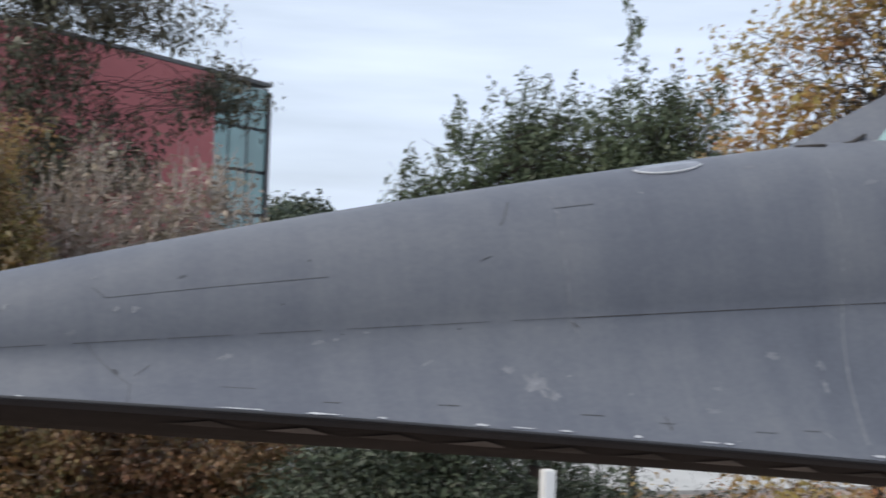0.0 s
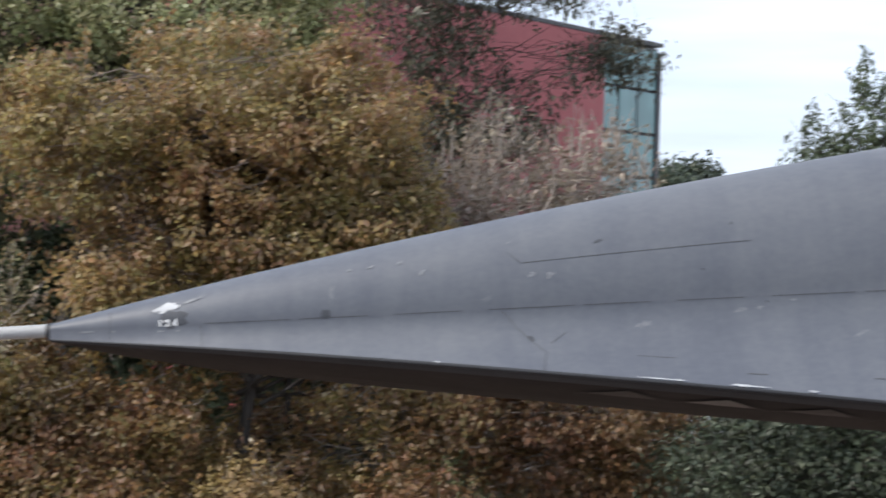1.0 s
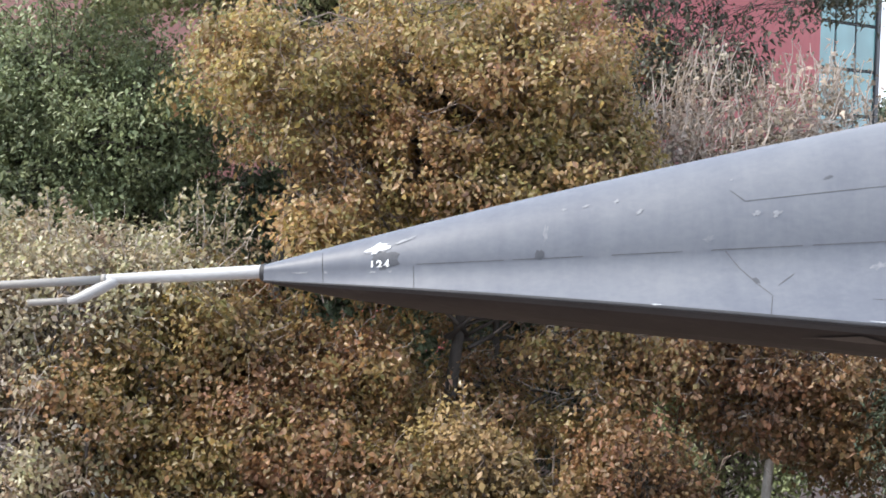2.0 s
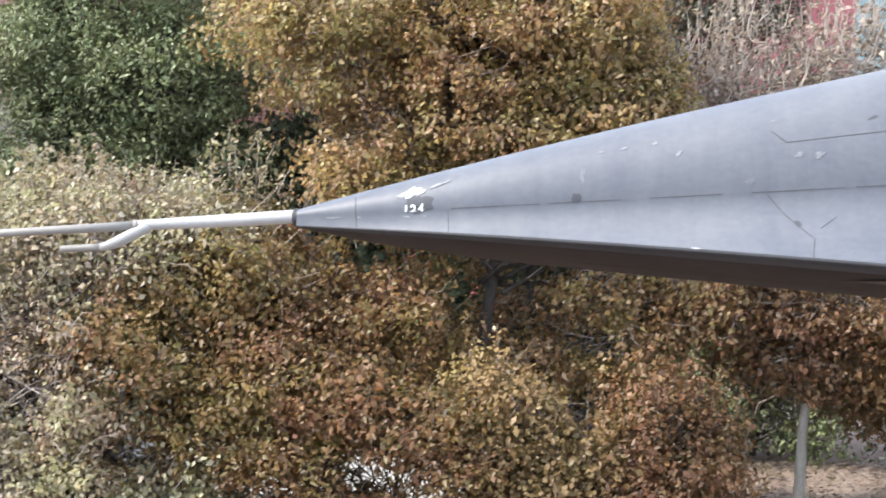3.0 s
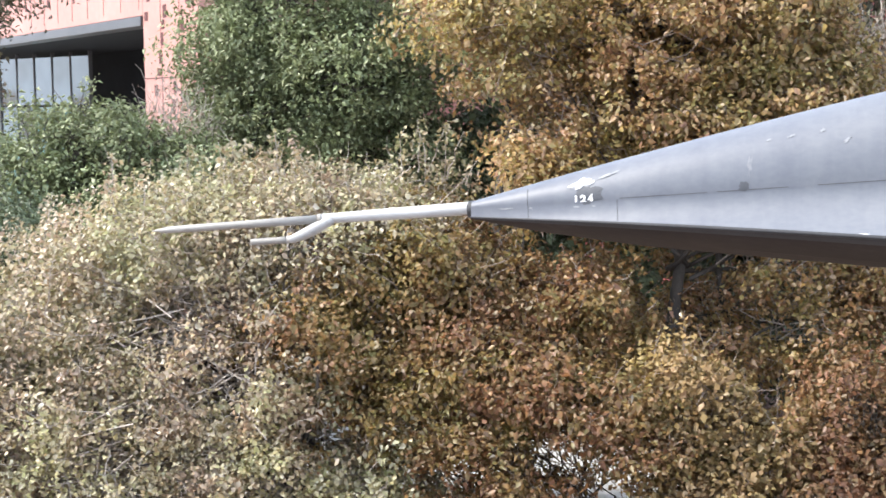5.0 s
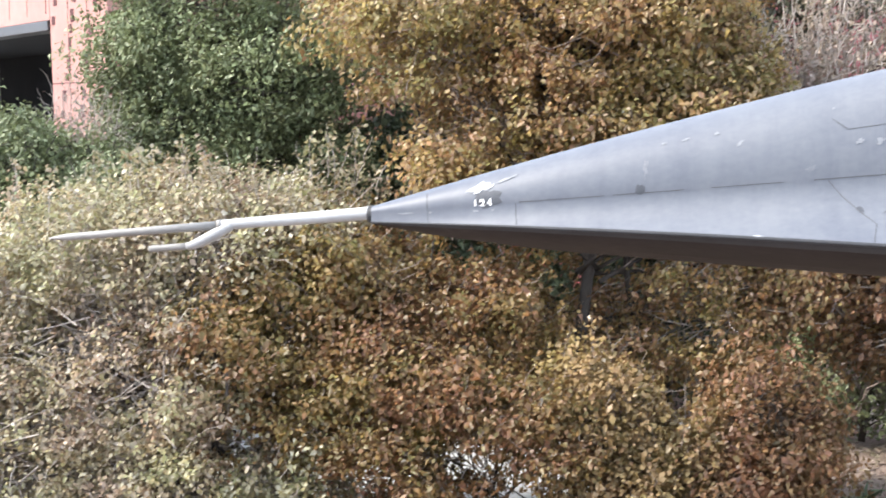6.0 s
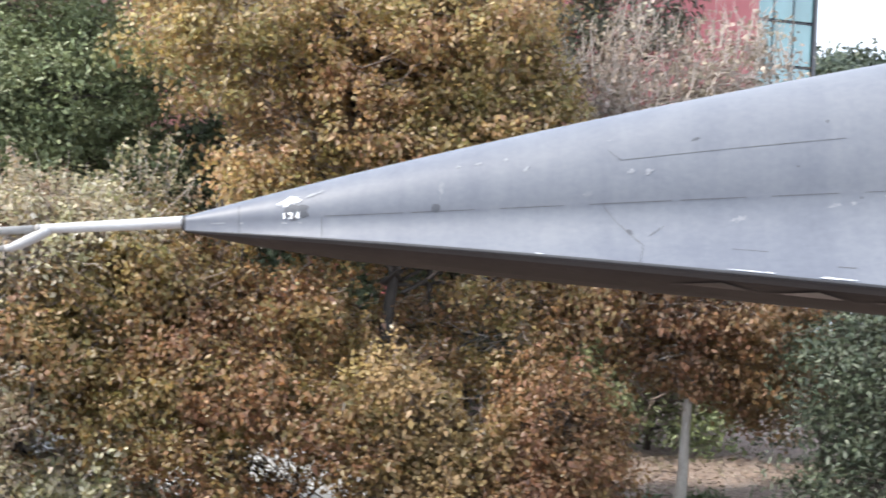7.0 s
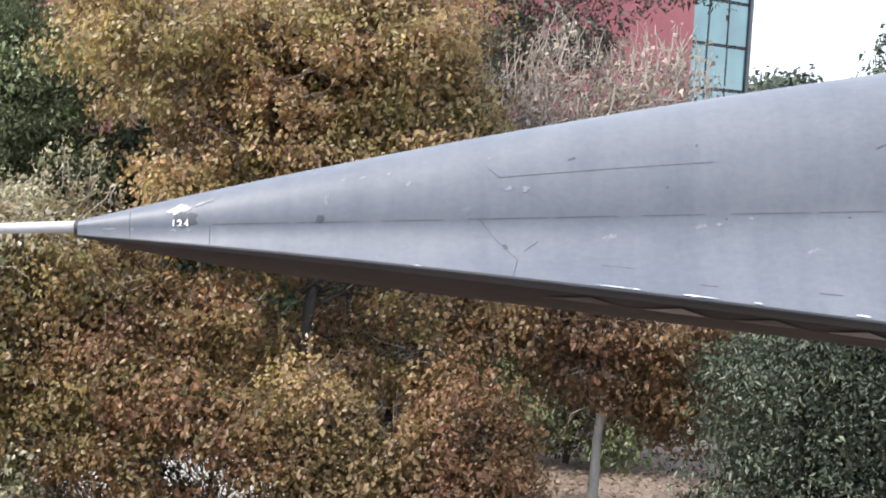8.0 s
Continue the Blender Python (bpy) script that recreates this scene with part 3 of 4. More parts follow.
tagged(piece("roof_main", [CORNER + Vector((0.2, 0.7, ROOF - 0.3)), RIGHT_END + Vector((-0.4, 0.4, ROOF - 0.3)), Vector((-10, 58, ROOF - 0.3)), LEFT_END + Vector((0.6, 0.6, ROOF - 0.3))],
             [(0, 1, 2, 3)], STEEL), "flat dark museum roof", "roof", kind="structure")


# ---------------------------------------------------------------- the aircraft
TIP = Vector((0, 0, 4.3))


def poly(x, c):
    return c[0] + c[1] * x + c[2] * x * x + c[3] * x ** 3


def half_width(x):
    return 0.05 + 0.30 * x - 0.022 * x * x


def z_top(x):
    return poly(x, (0.0418, 0.29486, -0.01653, 0.00072))


def z_chine(x):
    return poly(x, (-0.029, -0.0011, -0.01075, 0.00043))


def z_belly(x):
    return poly(x, (-0.0548, -0.10165, 0.0103, -0.00099))


def z_panel(x):
    return poly(x, (0.0165, 0.0762, 0.0002, -0.0001))


def body_share(x):
    """How much of the half width the round body takes; near the tip it takes nearly all."""
    return 0.56 + 0.38 * max(0.0, 1 - x / 2.6) ** 1.4


def skin(x, v, side=-1, lift=0.0):
    """A point of the hull x metres behind the nose tip: v from 0 (chine edge) by 1 (panel line) to 2 (top); v below 0 goes under to -1 (keel)."""
    w = half_width(x)
    zc, zp, zt, zb = z_chine(x), z_panel(x), z_top(x), z_belly(x) + 0.014 * max(0.0, 1 - x / 0.3)
    bs, nose = body_share(x), min(1.0, x / 0.8)
    if v >= 1:
        a = (v - 1) * math.pi / 2
        p = Vector((x, side * bs * w * math.cos(a) ** 0.80, zp + (zt - zp) * math.sin(a)))
        n = Vector((0, side * math.cos(a), math.sin(a)))
    elif v >= 0:
        t = 1 - v
        k = min(1.0, max(0.0, (x - 2.2) / 3.2))
        ctl = (bs + 0.004 + 0.10 * k, zp - (0.52 - 0.05 * k) * (zp - zc))
        y = (1 - t) ** 2 * bs + 2 * t * (1 - t) * ctl[0] + t * t * 1.0
        z = (1 - t) ** 2 * zp + 2 * t * (1 - t) * ctl[1] + t * t * zc
        p = Vector((x, side * y * w, z))
        n = Vector((0, side * 0.75, 0.66))
    else:
        t = -v
        y = (1 - t) ** 2 * 1.0 + 2 * t * (1 - t) * 0.80
        z = (1 - t) ** 2 * zc + 2 * t * (1 - t) * (zb + 0.02 * nose) + t * t * (zb - 0.03 * nose)
        p = Vector((x, side * y * w, z))
        n = Vector((0, side * 0.3, -0.95))
    return TIP + p + n * lift


jet = tagged(new("display_aircraft"), "weathered dark grey jet aircraft mounted on white posts", "aircraft")
X_END = 9.0
ST = [X_END * (i / 90) ** 1.15 for i in range(91)]


def loft(name, v0, v1, n, material, label="", sides=(-1, 1), lift=0.0, st=ST):
    for sd in sides:
        verts, faces = [], []
        for x in st:
            for k in range(n + 1):
                verts.append(skin(x, v0 + (v1 - v0) * k / n, sd, lift))
        for i in range(len(st) - 1):
            for k in range(n):
                a = i * (n + 1) + k
                q = (a, a + n + 1, a + n + 2, a + 1)
                faces.append(q if sd < 0 else q[::-1])
        piece(name, verts, faces, material, jet, label, smooth=True)


loft("hull_skin", 0.0, 2.0, 36, SKIN)
loft("underside", -1.0, 0.0, 14, BELLY, "brown-black underside with its shade in the colour")
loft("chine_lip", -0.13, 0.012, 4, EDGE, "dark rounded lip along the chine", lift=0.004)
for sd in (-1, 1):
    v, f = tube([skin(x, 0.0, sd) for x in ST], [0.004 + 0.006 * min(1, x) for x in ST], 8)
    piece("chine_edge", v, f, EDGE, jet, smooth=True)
ring = [skin(X_END, v / 10, -1) for v in range(-10, 21)] + [skin(X_END, v / 10, 1) for v in range(20, -11, -1)]
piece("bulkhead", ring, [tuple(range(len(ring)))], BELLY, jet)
# nose cap, boom and its hooked sensor
cap = [(0.02, 0.043), (0.0, 0.0425), (-0.014, 0.040), (-0.022, 0.036), (-0.024, 0.030)]
v, f = tube([TIP + Vector((a, 0, 0.004)) for a, _ in cap], [r for _, r in cap], 20)
piece("nose_cap", v, f, EDGE, jet, smooth=True)
B0, B1 = TIP + Vector((0.0, 0, 0.010)), TIP + Vector((-1.60, 0, -0.112))


def along(spec, sides=18):
    return tube([B0.lerp(B1, a) for a, _ in spec], [r for _, r in spec], sides)


v, f = along([(0, 0.034), (0.02, 0.031), (0.25, 0.028), (0.44, 0.0245), (0.462, 0.0235), (0.47, 0.021)])
boom = piece("boom", v, f, BOOM, jet, "long off-white air data boom", smooth=True)
v, f = along([(0.47, 0.021), (0.70, 0.0195), (0.90, 0.018), (0.945, 0.0165), (0.985, 0.007), (1.0, 0.002)])
piece("boom_tip", v, f, BOOM_TIP, jet, "weathered pointed boom tip", smooth=True)
v, f = along([(0.455, 0.0255), (0.462, 0.0258), (0.469, 0.0255)])
piece("boom_collar", v, f, BOOM_TIP, boom, smooth=True)
hk = [(-0.66, -0.040), (-0.70, -0.056), (-0.76, -0.088), (-0.83, -0.124), (-0.88, -0.143), (-0.905, -0.147)]
v, f = tube([TIP + Vector((a, -0.006, b)) for a, b in hk], [0.014, 0.027, 0.029, 0.026, 0.020, 0.017], 14)
arm = piece("sensor_arm", v, f, BOOM, jet, "white slanting sensor arm under the boom", smooth=True)
hk = [(-0.90, -0.1465), (-0.94, -0.150), (-1.075, -0.160), (-1.09, -0.161), (-1.088, -0.161)]
v, f = tube([TIP + Vector((a, -0.006, b)) for a, b in hk], [0.0165, 0.0165, 0.0165, 0.0155, 0.010], 14)
piece("sensor_tube", v, f, BOOM_TIP, arm, "grey open-ended tube", smooth=True)

# cockpit: a vee windscreen of flat panes with the canopy behind it
def top_at(x, y):
    w = body_share(x) * half_width(x)
    return z_panel(x) + (z_top(x) - z_panel(x)) * math.sqrt(max(0.0, 1 - (y / w) ** 2))


def cab(x):
    """Half width and ridge height of the raised cockpit at x."""
    k = min(1.0, (x - 6.0) / 1.1)
    return 0.02 + 0.46 * k ** 0.9, z_top(6.0) + 0.53 * (x - 6.0) if x < 7.1 else z_top(6.0) + 0.583 + 0.10 * math.sin((x - 7.1) * 1.6)


for sd in (-1, 1):
    verts, faces = [], []
    xs = [6.0 + 3.0 * i / 30 for i in range(31)]
    for x in xs:
        hw, zr = cab(x)
        zr = max(zr, top_at(x, 0) + 0.004)
        zs = top_at(x, hw) - 0.03
        for k in range(7):
            q = k / 6
            verts.append(TIP + Vector((x, sd * hw * (1 - q ** (1.0 if x < 7.1 else 1.6)), zs + (zr - zs) * (q if x < 7.1 else q ** 0.7))))
    for i in range(30):
        for k in range(6):
            a = i * 7 + k
            q = (a, a + 7, a + 8, a + 1)
            faces.append(q if sd < 0 else q[::-1])
    piece("windscreen_frame", verts, faces, SKIN, jet)


def screen(x, q, sd, lift):
    hw, zr = cab(x)
    zs = top_at(x, hw) - 0.03
    return TIP + Vector((x - lift * 0.3, sd * (hw * (1 - q) + lift), zs + (zr - zs) * q + lift * 0.6))


for sd in (-1, 1):
    rim = [(6.50, 0.30), (7.0, 0.18), (7.0, 0.86), (6.86, 0.86)]
    low = [screen(x, q, sd, 0.004) for x, q in rim]
    high = [screen(x, q, sd, 0.010) for x, q in rim]
    piece("windscreen_pane", low + high, [(4, 5, 6, 7), (0, 1, 5, 4), (1, 2, 6, 5), (2, 3, 7, 6), (3, 0, 4, 7), (3, 2, 1, 0)], COCKPIT, jet, "greenish flat windscreen glass")
    v, f = tube([screen(x, q, sd, 0.006) for x, q in ((6.47, 0.26), (6.75, 0.20), (7.02, 0.14))], [0.010] * 3, 6)
    piece("pane_sill", v, f, CHIP, jet, "worn bright metal windscreen sill")
    v, f = tube([skin(5.98, 1.93, sd, 0.004), skin(6.12, 1.86, sd, 0.006), screen(6.20, 0.05, sd, 0.012), screen(6.34, 0.22, sd, 0.012), screen(6.44, 0.42, sd, 0.012)],
                [0.007, 0.012, 0.016, 0.016, 0.011], 8)
    piece("windscreen_seal", v, f, SEAM, jet, "black rubber windscreen seal", smooth=True)

# support posts
def post(x, top, name="support_post"):
    root = tagged(new(name), "white painted square steel post holding up the aircraft", "post", "posts under the aircraft")
    part("shaft", box_bm((0.058, 0.06, top), (x, -0.95, top / 2), 0.008), WHITE, root)
    part("base_plate", box_bm((0.4, 0.4, 0.03), (x, -0.95, 0.06), 0.005), STEEL, root)
    part("cradle", box_bm((0.03, 0.2, 0.05), (x + 0.01, -0.84, top - 0.03), 0.008), BELLY, root)
    return root


post(4.07, 3.96)
post(8.6, 3.75)

# seams, worn paint and stencils on the near skin of the hull
def seam(name, pts, width=0.006, material=None, lift=0.0025, parent=None, label=""):
    """A narrow strip that follows the hull through (x, v) points."""
    fine = []
    for (xa, va), (xb, vb) in zip(pts[:-1], pts[1:]):
        n = max(2, int(8 * (abs(xb - xa) + abs(vb - va))))
        fine += [(xa + (xb - xa) * k / n, va + (vb - va) * k / n) for k in range(n)]
    fine.append(pts[-1])
    verts, faces = [], []
    for i, (x, v) in enumerate(fine):
        p = skin(x, v, -1, lift)
        a, b = fine[max(i - 1, 0)], fine[min(i + 1, len(fine) - 1)]
        d = (skin(*b, -1, lift) - skin(*a, -1, lift)).normalized()
        nrm = (skin(x, v, -1, lift + 0.01) - p).normalized()
        s = d.cross(nrm) * width * 0.5 * (1 + 0.35 * noise.noise(p * 9))
        verts += [p - s, p + s]
    for i in range(len(fine) - 1):
        faces.append((2 * i, 2 * i + 1, 2 * i + 3, 2 * i + 2))
    return piece(name, verts, faces, material or SEAM, parent or jet, label)


def per_v(x, v):
    return max(0.02, (skin(x, v + 0.01) - skin(x, v - 0.01)).length / 0.02)


def patch(name, x, v, lx, lz, material, seed, lift=0.002, turn=0.0, rag=0.45, label=""):
    """A ragged flake of bare or pale paint, lx by lz metres, lying on the hull."""
    r = random.Random(seed)
    n = 18
    ring = []
    s = per_v(x, v)
    for k in range(n):
        a = 2 * math.pi * k / n
        q = 1 - rag * r.random()
        dx, dz = 0.5 * lx * q * math.cos(a), 0.5 * lz * q * math.sin(a)
        dx, dz = dx * math.cos(turn) - dz * math.sin(turn), dx * math.sin(turn) + dz * math.cos(turn)
        ring.append((dx, dz / s))
    verts, faces = [skin(x, v, -1, lift)], []
    for share in (0.34, 0.67, 1.0):
        verts += [skin(x + dx * share, min(1.98, v + dv * share), -1, lift) for dx, dv in ring]
    for k in range(n):
        j = (k + 1) % n
        faces.append((0, 1 + k, 1 + j))
        for q in (0, 1):
            faces.append((1 + q * n + k, 1 + (q + 1) * n + k, 1 + (q + 1) * n + j, 1 + q * n + j))
    return piece(name, verts, faces, material, jet, label)


for i in range(9):
    x0 = 0.70 + i * 0.42
    seam("panel_seam", [(x0, 1.012), (x0 + (0.30 if i % 3 else 0.38), 1.012)], 0.0028, SEAM_SOFT, 0.0015)
seam("panel_seam", [(4.372, 1.01), (6.0, 1.01)], 0.004, None, 0.0015)
seam("panel_seam", [(6.02, 1.01), (8.6, 1.01)], 0.004, None, 0.0015)
seam("panel_seam", [(2.10, 1.33), (3.13, 1.305)], 0.0028, SEAM_SOFT, 0.0015)
seam("panel_seam", [(2.04, 1.43), (2.10, 1.33)], 0.0028, SEAM_SOFT)
seam("panel_seam", [(0.685, 0.985), (0.692, 0.09)], 0.0028, SEAM_SOFT, 0.0015)
seam("panel_seam", [(0.27, 1.6), (0.275, 1.0), (0.28, 0.1)], 0.0028, SEAM_SOFT, 0.0015)
seam("panel_seam", [(2.02, 1.0), (2.08, 0.70), (2.147, 0.46)], 0.0028, SEAM_SOFT, 0.0015)
seam("panel_seam", [(2.147, 0.46), (2.20, 0.30), (2.175, 0.02)], 0.0035, SEAM_SOFT, 0.0015)
seam("panel_seam", [(2.30, 0.62), (2.23, 0.45)], 0.0028, SEAM_SOFT, 0.0015)
seam("panel_seam", [(2.597, 0.31), (2.757, 0.30)], 0.0028, SEAM_SOFT, 0.0015)
seam("panel_seam", [(4.106, 1.67), (4.06, 1.55), (4.03, 1.50)], 0.006, SEAM_SOFT)
seam("panel_seam", [(3.90, 1.31), (3.96, 1.33)], 0.005, SEAM_SOFT)
seam("panel_seam", [(4.337, 1.575), (4.56, 1.573)], 0.004, SEAM_SOFT)
seam("panel_seam", [(4.349, 1.67), (4.35, 1.25), (4.372, 1.0), (4.40, 0.88)], 0.012, SKIN_PALE)
seam("panel_seam", [(6.016, 1.72), (5.99, 1.35), (5.97, 1.0), (5.9, 0.5), (5.86, 0.1)], 0.014, SKIN_PALE)
seam("panel_seam", [(4.372, 0.99), (4.41, 0.93)], 0.006)
for xa, xb, vv in ((3.596, 3.70, 0.20), (4.70, 4.785, 0.15), (5.22, 5.34, 0.132), (3.05, 3.13, 0.17), (5.5, 5.6, 0.16), (4.30, 4.42, 0.18)):
    seam("panel_seam", [(xa, vv), (xb, vv)], 0.004, SEAM_SOFT)
seam("panel_seam", [(4.745, 0.20), (4.75, 0.10)], 0.005)
# worn spots
for i, (x, v, lx, lz, tn) in enumerate(((0.525, 1.40, 0.15, 0.065, 0.15), (0.525, 1.36, 0.12, 0.05, 0.1), (0.64, 1.46, 0.13, 0.020, 0.22), (0.18, 0.74, 0.12, 0.010, 0.02), (0.29, 0.72, 0.03, 0.018, 0),
                                        (1.34, 1.51, 0.035, 0.020, 0), (1.43, 1.50, 0.050, 0.022, 0.2), (1.563, 1.50, 0.045, 0.024, 0.4), (1.66, 1.36, 0.050, 0.020, 0.5),
                                        (2.15, 1.235, 0.05, 0.035, 0.2), (2.23, 1.22, 0.07, 0.035, 0.0), (0.50, 0.72, 0.035, 0.014, 0.0), (0.58, 0.74, 0.025, 0.014, 0.3),
                                        (5.10, 0.06, 0.03, 0.015, 0), (4.31, 0.50, 0.03, 0.022, 0), (5.645, 0.14, 0.11, 0.022, -0.7), (4.851, 1.61, 0.045, 0.022, 0),
                                        (3.17, 0.90, 0.04, 0.03, 0), (3.32, 0.97, 0.035, 0.02, 0), (4.61, 0.36, 0.03, 0.02, 0.3), (2.05, 1.52, 0.025, 0.012, 0))):
    patch("paint_chip", x, v, lx, lz, CHIP if i == 0 else SCUFF, 20 + i, 0.0035 if i in (0, 2) else 0.002, tn, 0.55 if i in (0, 2) else 0.75)
for i, (x, v, lx, lz, tn) in enumerate(((4.13, 0.42, 0.16, 0.20, 0.3), (4.20, 0.32, 0.09, 0.10, 0), (5.473, 0.67, 0.10, 0.07, 0), (5.752, 0.60, 0.06, 0.10, 0.1), (5.74, 0.45, 0.05, 0.14, 0.0),
                                        (5.03, 0.26, 0.14, 0.05, 0), (1.26, 1.26, 0.03, 0.14, -0.1), (1.95, 1.09, 0.06, 0.05, 0), (4.0, 0.55, 0.10, 0.06, 0.4), (5.1, 0.42, 0.12, 0.04, 0.0),
                                        (3.08, 0.88, 0.08, 0.03, 0.2), (6.25, 1.52, 0.12, 0.05, 0.2), (5.55, 1.72, 0.12, 0.03, 0), (2.65, 0.72, 0.1, 0.04, 0.4), (3.6, 0.62, 0.12, 0.03, 0.5))):
    patch("faded_patch", x, v, lx, lz, SKIN_PALE, 50 + i, 0.0012, tn, 0.7)
for i, (x, v, lx, lz, tn) in enumerate(((0.555, 1.10, 0.17, 0.13, 0.35), (1.234, 1.05, 0.06, 0.055, 0.2), (2.14, 0.52, 0.03, 0.05, 0.6), (2.45, 1.42, 0.05, 0.018, 0.2),
                                        (3.05, 1.42, 0.02, 0.02, 0), (3.201, 0.965, 0.016, 0.016, 0), (2.912, 1.17, 0.014, 0.014, 0), (3.784, 0.965, 0.02, 0.014, 0))):
    patch("dark_smudge", x, v, lx, lz, SKIN_DARK, 80 + i, 0.0015, tn, 0.5)
# bright knocks along the chine edge
for i, (x, ln) in enumerate(((2.646, 0.20), (2.74, 0.06), (3.0, 0.10), (3.06, 0.13), (3.30, 0.05), (3.771, 0.08), (3.975, 0.15), (4.178, 0.09), (4.55, 0.05), (4.934, 0.13), (5.03, 0.06), (5.9, 0.1), (1.72, 0.05))):
    patch("edge_knock", x, 0.035, ln, 0.010 + 0.005 * (i % 3), CHIP, 120 + i, 0.006, 0.0, 0.4)
# camera window on the spine
oval = [skin(5.10 + 0.20 * math.cos(2 * math.pi * k / 24), 1.84 + 0.085 * math.sin(2 * math.pi * k / 24), -1, 0.004) for k in range(24)]
piece("spine_window", [skin(5.10, 1.84, -1, 0.008)] + oval, [(0, 1 + k, 1 + (k + 1) % 24) for k in range(24)], SPINE_GLASS, jet, "pale oval window on the spine")
v, f = tube([skin(5.10 + 0.205 * math.cos(a), 1.84 + 0.088 * math.sin(a), -1, 0.005) for a in [math.pi * (0.95 + 0.95 * k / 16) for k in range(17)]],
            [0.004 + 0.004 * math.sin(math.pi * k / 16) for k in range(17)], 6)
piece("window_rim", v, f, CHIP, jet, "bright worn window rim")
# triangular panels under the chine
for i in range(16):
    xc = 2.52 + i * 0.425
    tri = [(xc - 0.15, -0.30), (xc + 0.15, -0.30), (xc + 0.02, -0.17)]
    mid = (xc + 0.0, -0.26)
    v = [skin(*mid, -1, 0.008)] + [skin(a, b, -1, h) for (a, b), h in ((tri[0], 0.005), (((tri[0][0] + tri[1][0]) / 2, -0.30), 0.007), (tri[1], 0.005), (((tri[1][0] + tri[2][0]) / 2, -0.235), 0.006), (tri[2], 0.005), (((tri[0][0] + tri[2][0]) / 2, -0.235), 0.006))]
    piece("wedge_panel", v, [(0, 1 + k, 1 + (k + 1) % 6) for k in range(6)], BELLY_PALE if i in (1, 3, 6, 7) else BELLY_WARM, jet)
    seam("wedge_seam", [(tri[0][0] - 0.05, -0.325), tri[2], (tri[1][0] + 0.06, -0.33)], 0.009, SEAM, 0.007)
seam("keel_seam", [(1.2, -0.60), (8.8, -0.56)], 0.008, SEAM, 0.004)
# the stencilled number
txt = bpy.data.curves.new("number_stencil", "FONT")
txt.body, txt.size, txt.align_x, txt.align_y = "124", 0.056, "CENTER", "CENTER"
txt.space_character, txt.resolution_u, txt.offset = 1.15, 2, 0.0016
holder = new("number_stencil", txt)
bpy.context.view_layer.update()
flat = bpy.data.meshes.new_from_object(holder.evaluated_get(bpy.context.evaluated_depsgraph_get()))
bpy.data.objects.remove(holder)
bm = bmesh.new()
bm.from_mesh(flat)
s0 = per_v(0.53, 1.02)
for vert in bm.verts:
    vert.co = skin(0.533 + vert.co.x, 1.02 + vert.co.y / s0, -1, 0.005)
part("number_stencil", bm, STENCIL, jet, "white stencilled number 124")

# ---------------------------------------------------------------- trees and shrubs
# clear spaces between the shrubs through which the pale walkway shows
CLEAR = [((-0.45, 7.6, 1.36), (0.26, 1.8, 0.16)), ((0.12, 7.6, 0.92), (0.26, 1.8, 0.16)), ((-2.8, 7.6, 1.48), (0.24, 1.8, 0.13)), ((-0.05, 7.6, 1.98), (0.10, 1.6, 0.08)),
         ((0.30, 8.5, 2.85), (0.11, 1.6, 0.30)), ((-0.64, 8.3, 3.34), (0.16, 1.8, 0.14)), ((1.6, 7.4, 2.05), (0.18, 0.8, 0.32)), ((-1.6, 7.6, 1.15), (0.2, 1.5, 0.14)),
         ((0.2, 8.6, 5.0), (0.07, 1.6, 0.30)), ((3.75, 8.0, 1.5), (0.5, 1.6, 0.42))]
tree("plane_tree", "plane tree with brown and gold autumn leaves", (0.5, 8.6, 0), 6.3,
     [((-0.8, 8.8, 5.75), (1.25, 1.3, 0.95)), ((-0.85, 8.6, 4.75), (0.85, 1.1, 0.65)), ((0.5, 8.9, 6.1), (1.2, 1.3, 0.9)), ((1.5, 8.9, 5.8), (0.85, 1.2, 0.95)), ((0.5, 8.8, 4.8), (1.0, 1.2, 0.65)),
      ((1.7, 8.9, 4.8), (1.0, 1.1, 0.6)), ((0.9, 8.9, 3.9), (1.4, 1.1, 0.5)), ((-0.5, 8.4, 3.9), (0.7, 0.9, 0.4)), ((0.9, 8.1, 4.6), (0.9, 0.5, 0.5)), ((0.6, 7.9, 5.4), (1.0, 0.5, 0.5)), ((2.7, 9.1, 3.9), (1.0, 1.0, 0.7)), ((2.9, 9.2, 3.0), (1.0, 1.0, 0.5))],
     113000, 0.058, L_BROWN, BARK, 0.10, 11, 58, 11, clump=0.13, twig_material=TWIG, twig_r=0.009, low=0.46, wob=0.12, sprigs=40, sprig_len=0.35, voids=CLEAR)
tree("plane_tree", "slender plane tree with brown autumn leaves behind shrubs", (1.15, 8.8, 0), 5.6,
     [((1.9, 9.2, 5.4), (0.9, 1.0, 1.0)), ((0.6, 9.4, 5.0), (1.3, 1.0, 0.9)), ((2.4, 9.1, 2.9), (1.3, 1.0, 0.6)), ((-0.4, 9.5, 5.2), (1.1, 0.7, 0.9)), ((0.9, 9.4, 2.75), (1.1, 0.5, 0.5)), ((0.1, 9.2, 2.4), (0.9, 0.5, 0.55)), ((1.9, 8.6, 2.4), (0.7, 0.6, 0.5)), ((1.2, 8.5, 2.1), (0.6, 0.5, 0.35))],
     40000, 0.058, L_BROWN, BARK, 0.065, 31, 40, 10, clump=0.13, low=0.36, twig_material=PALE_TWIG, twig_r=0.008, wob=0.12, voids=CLEAR)
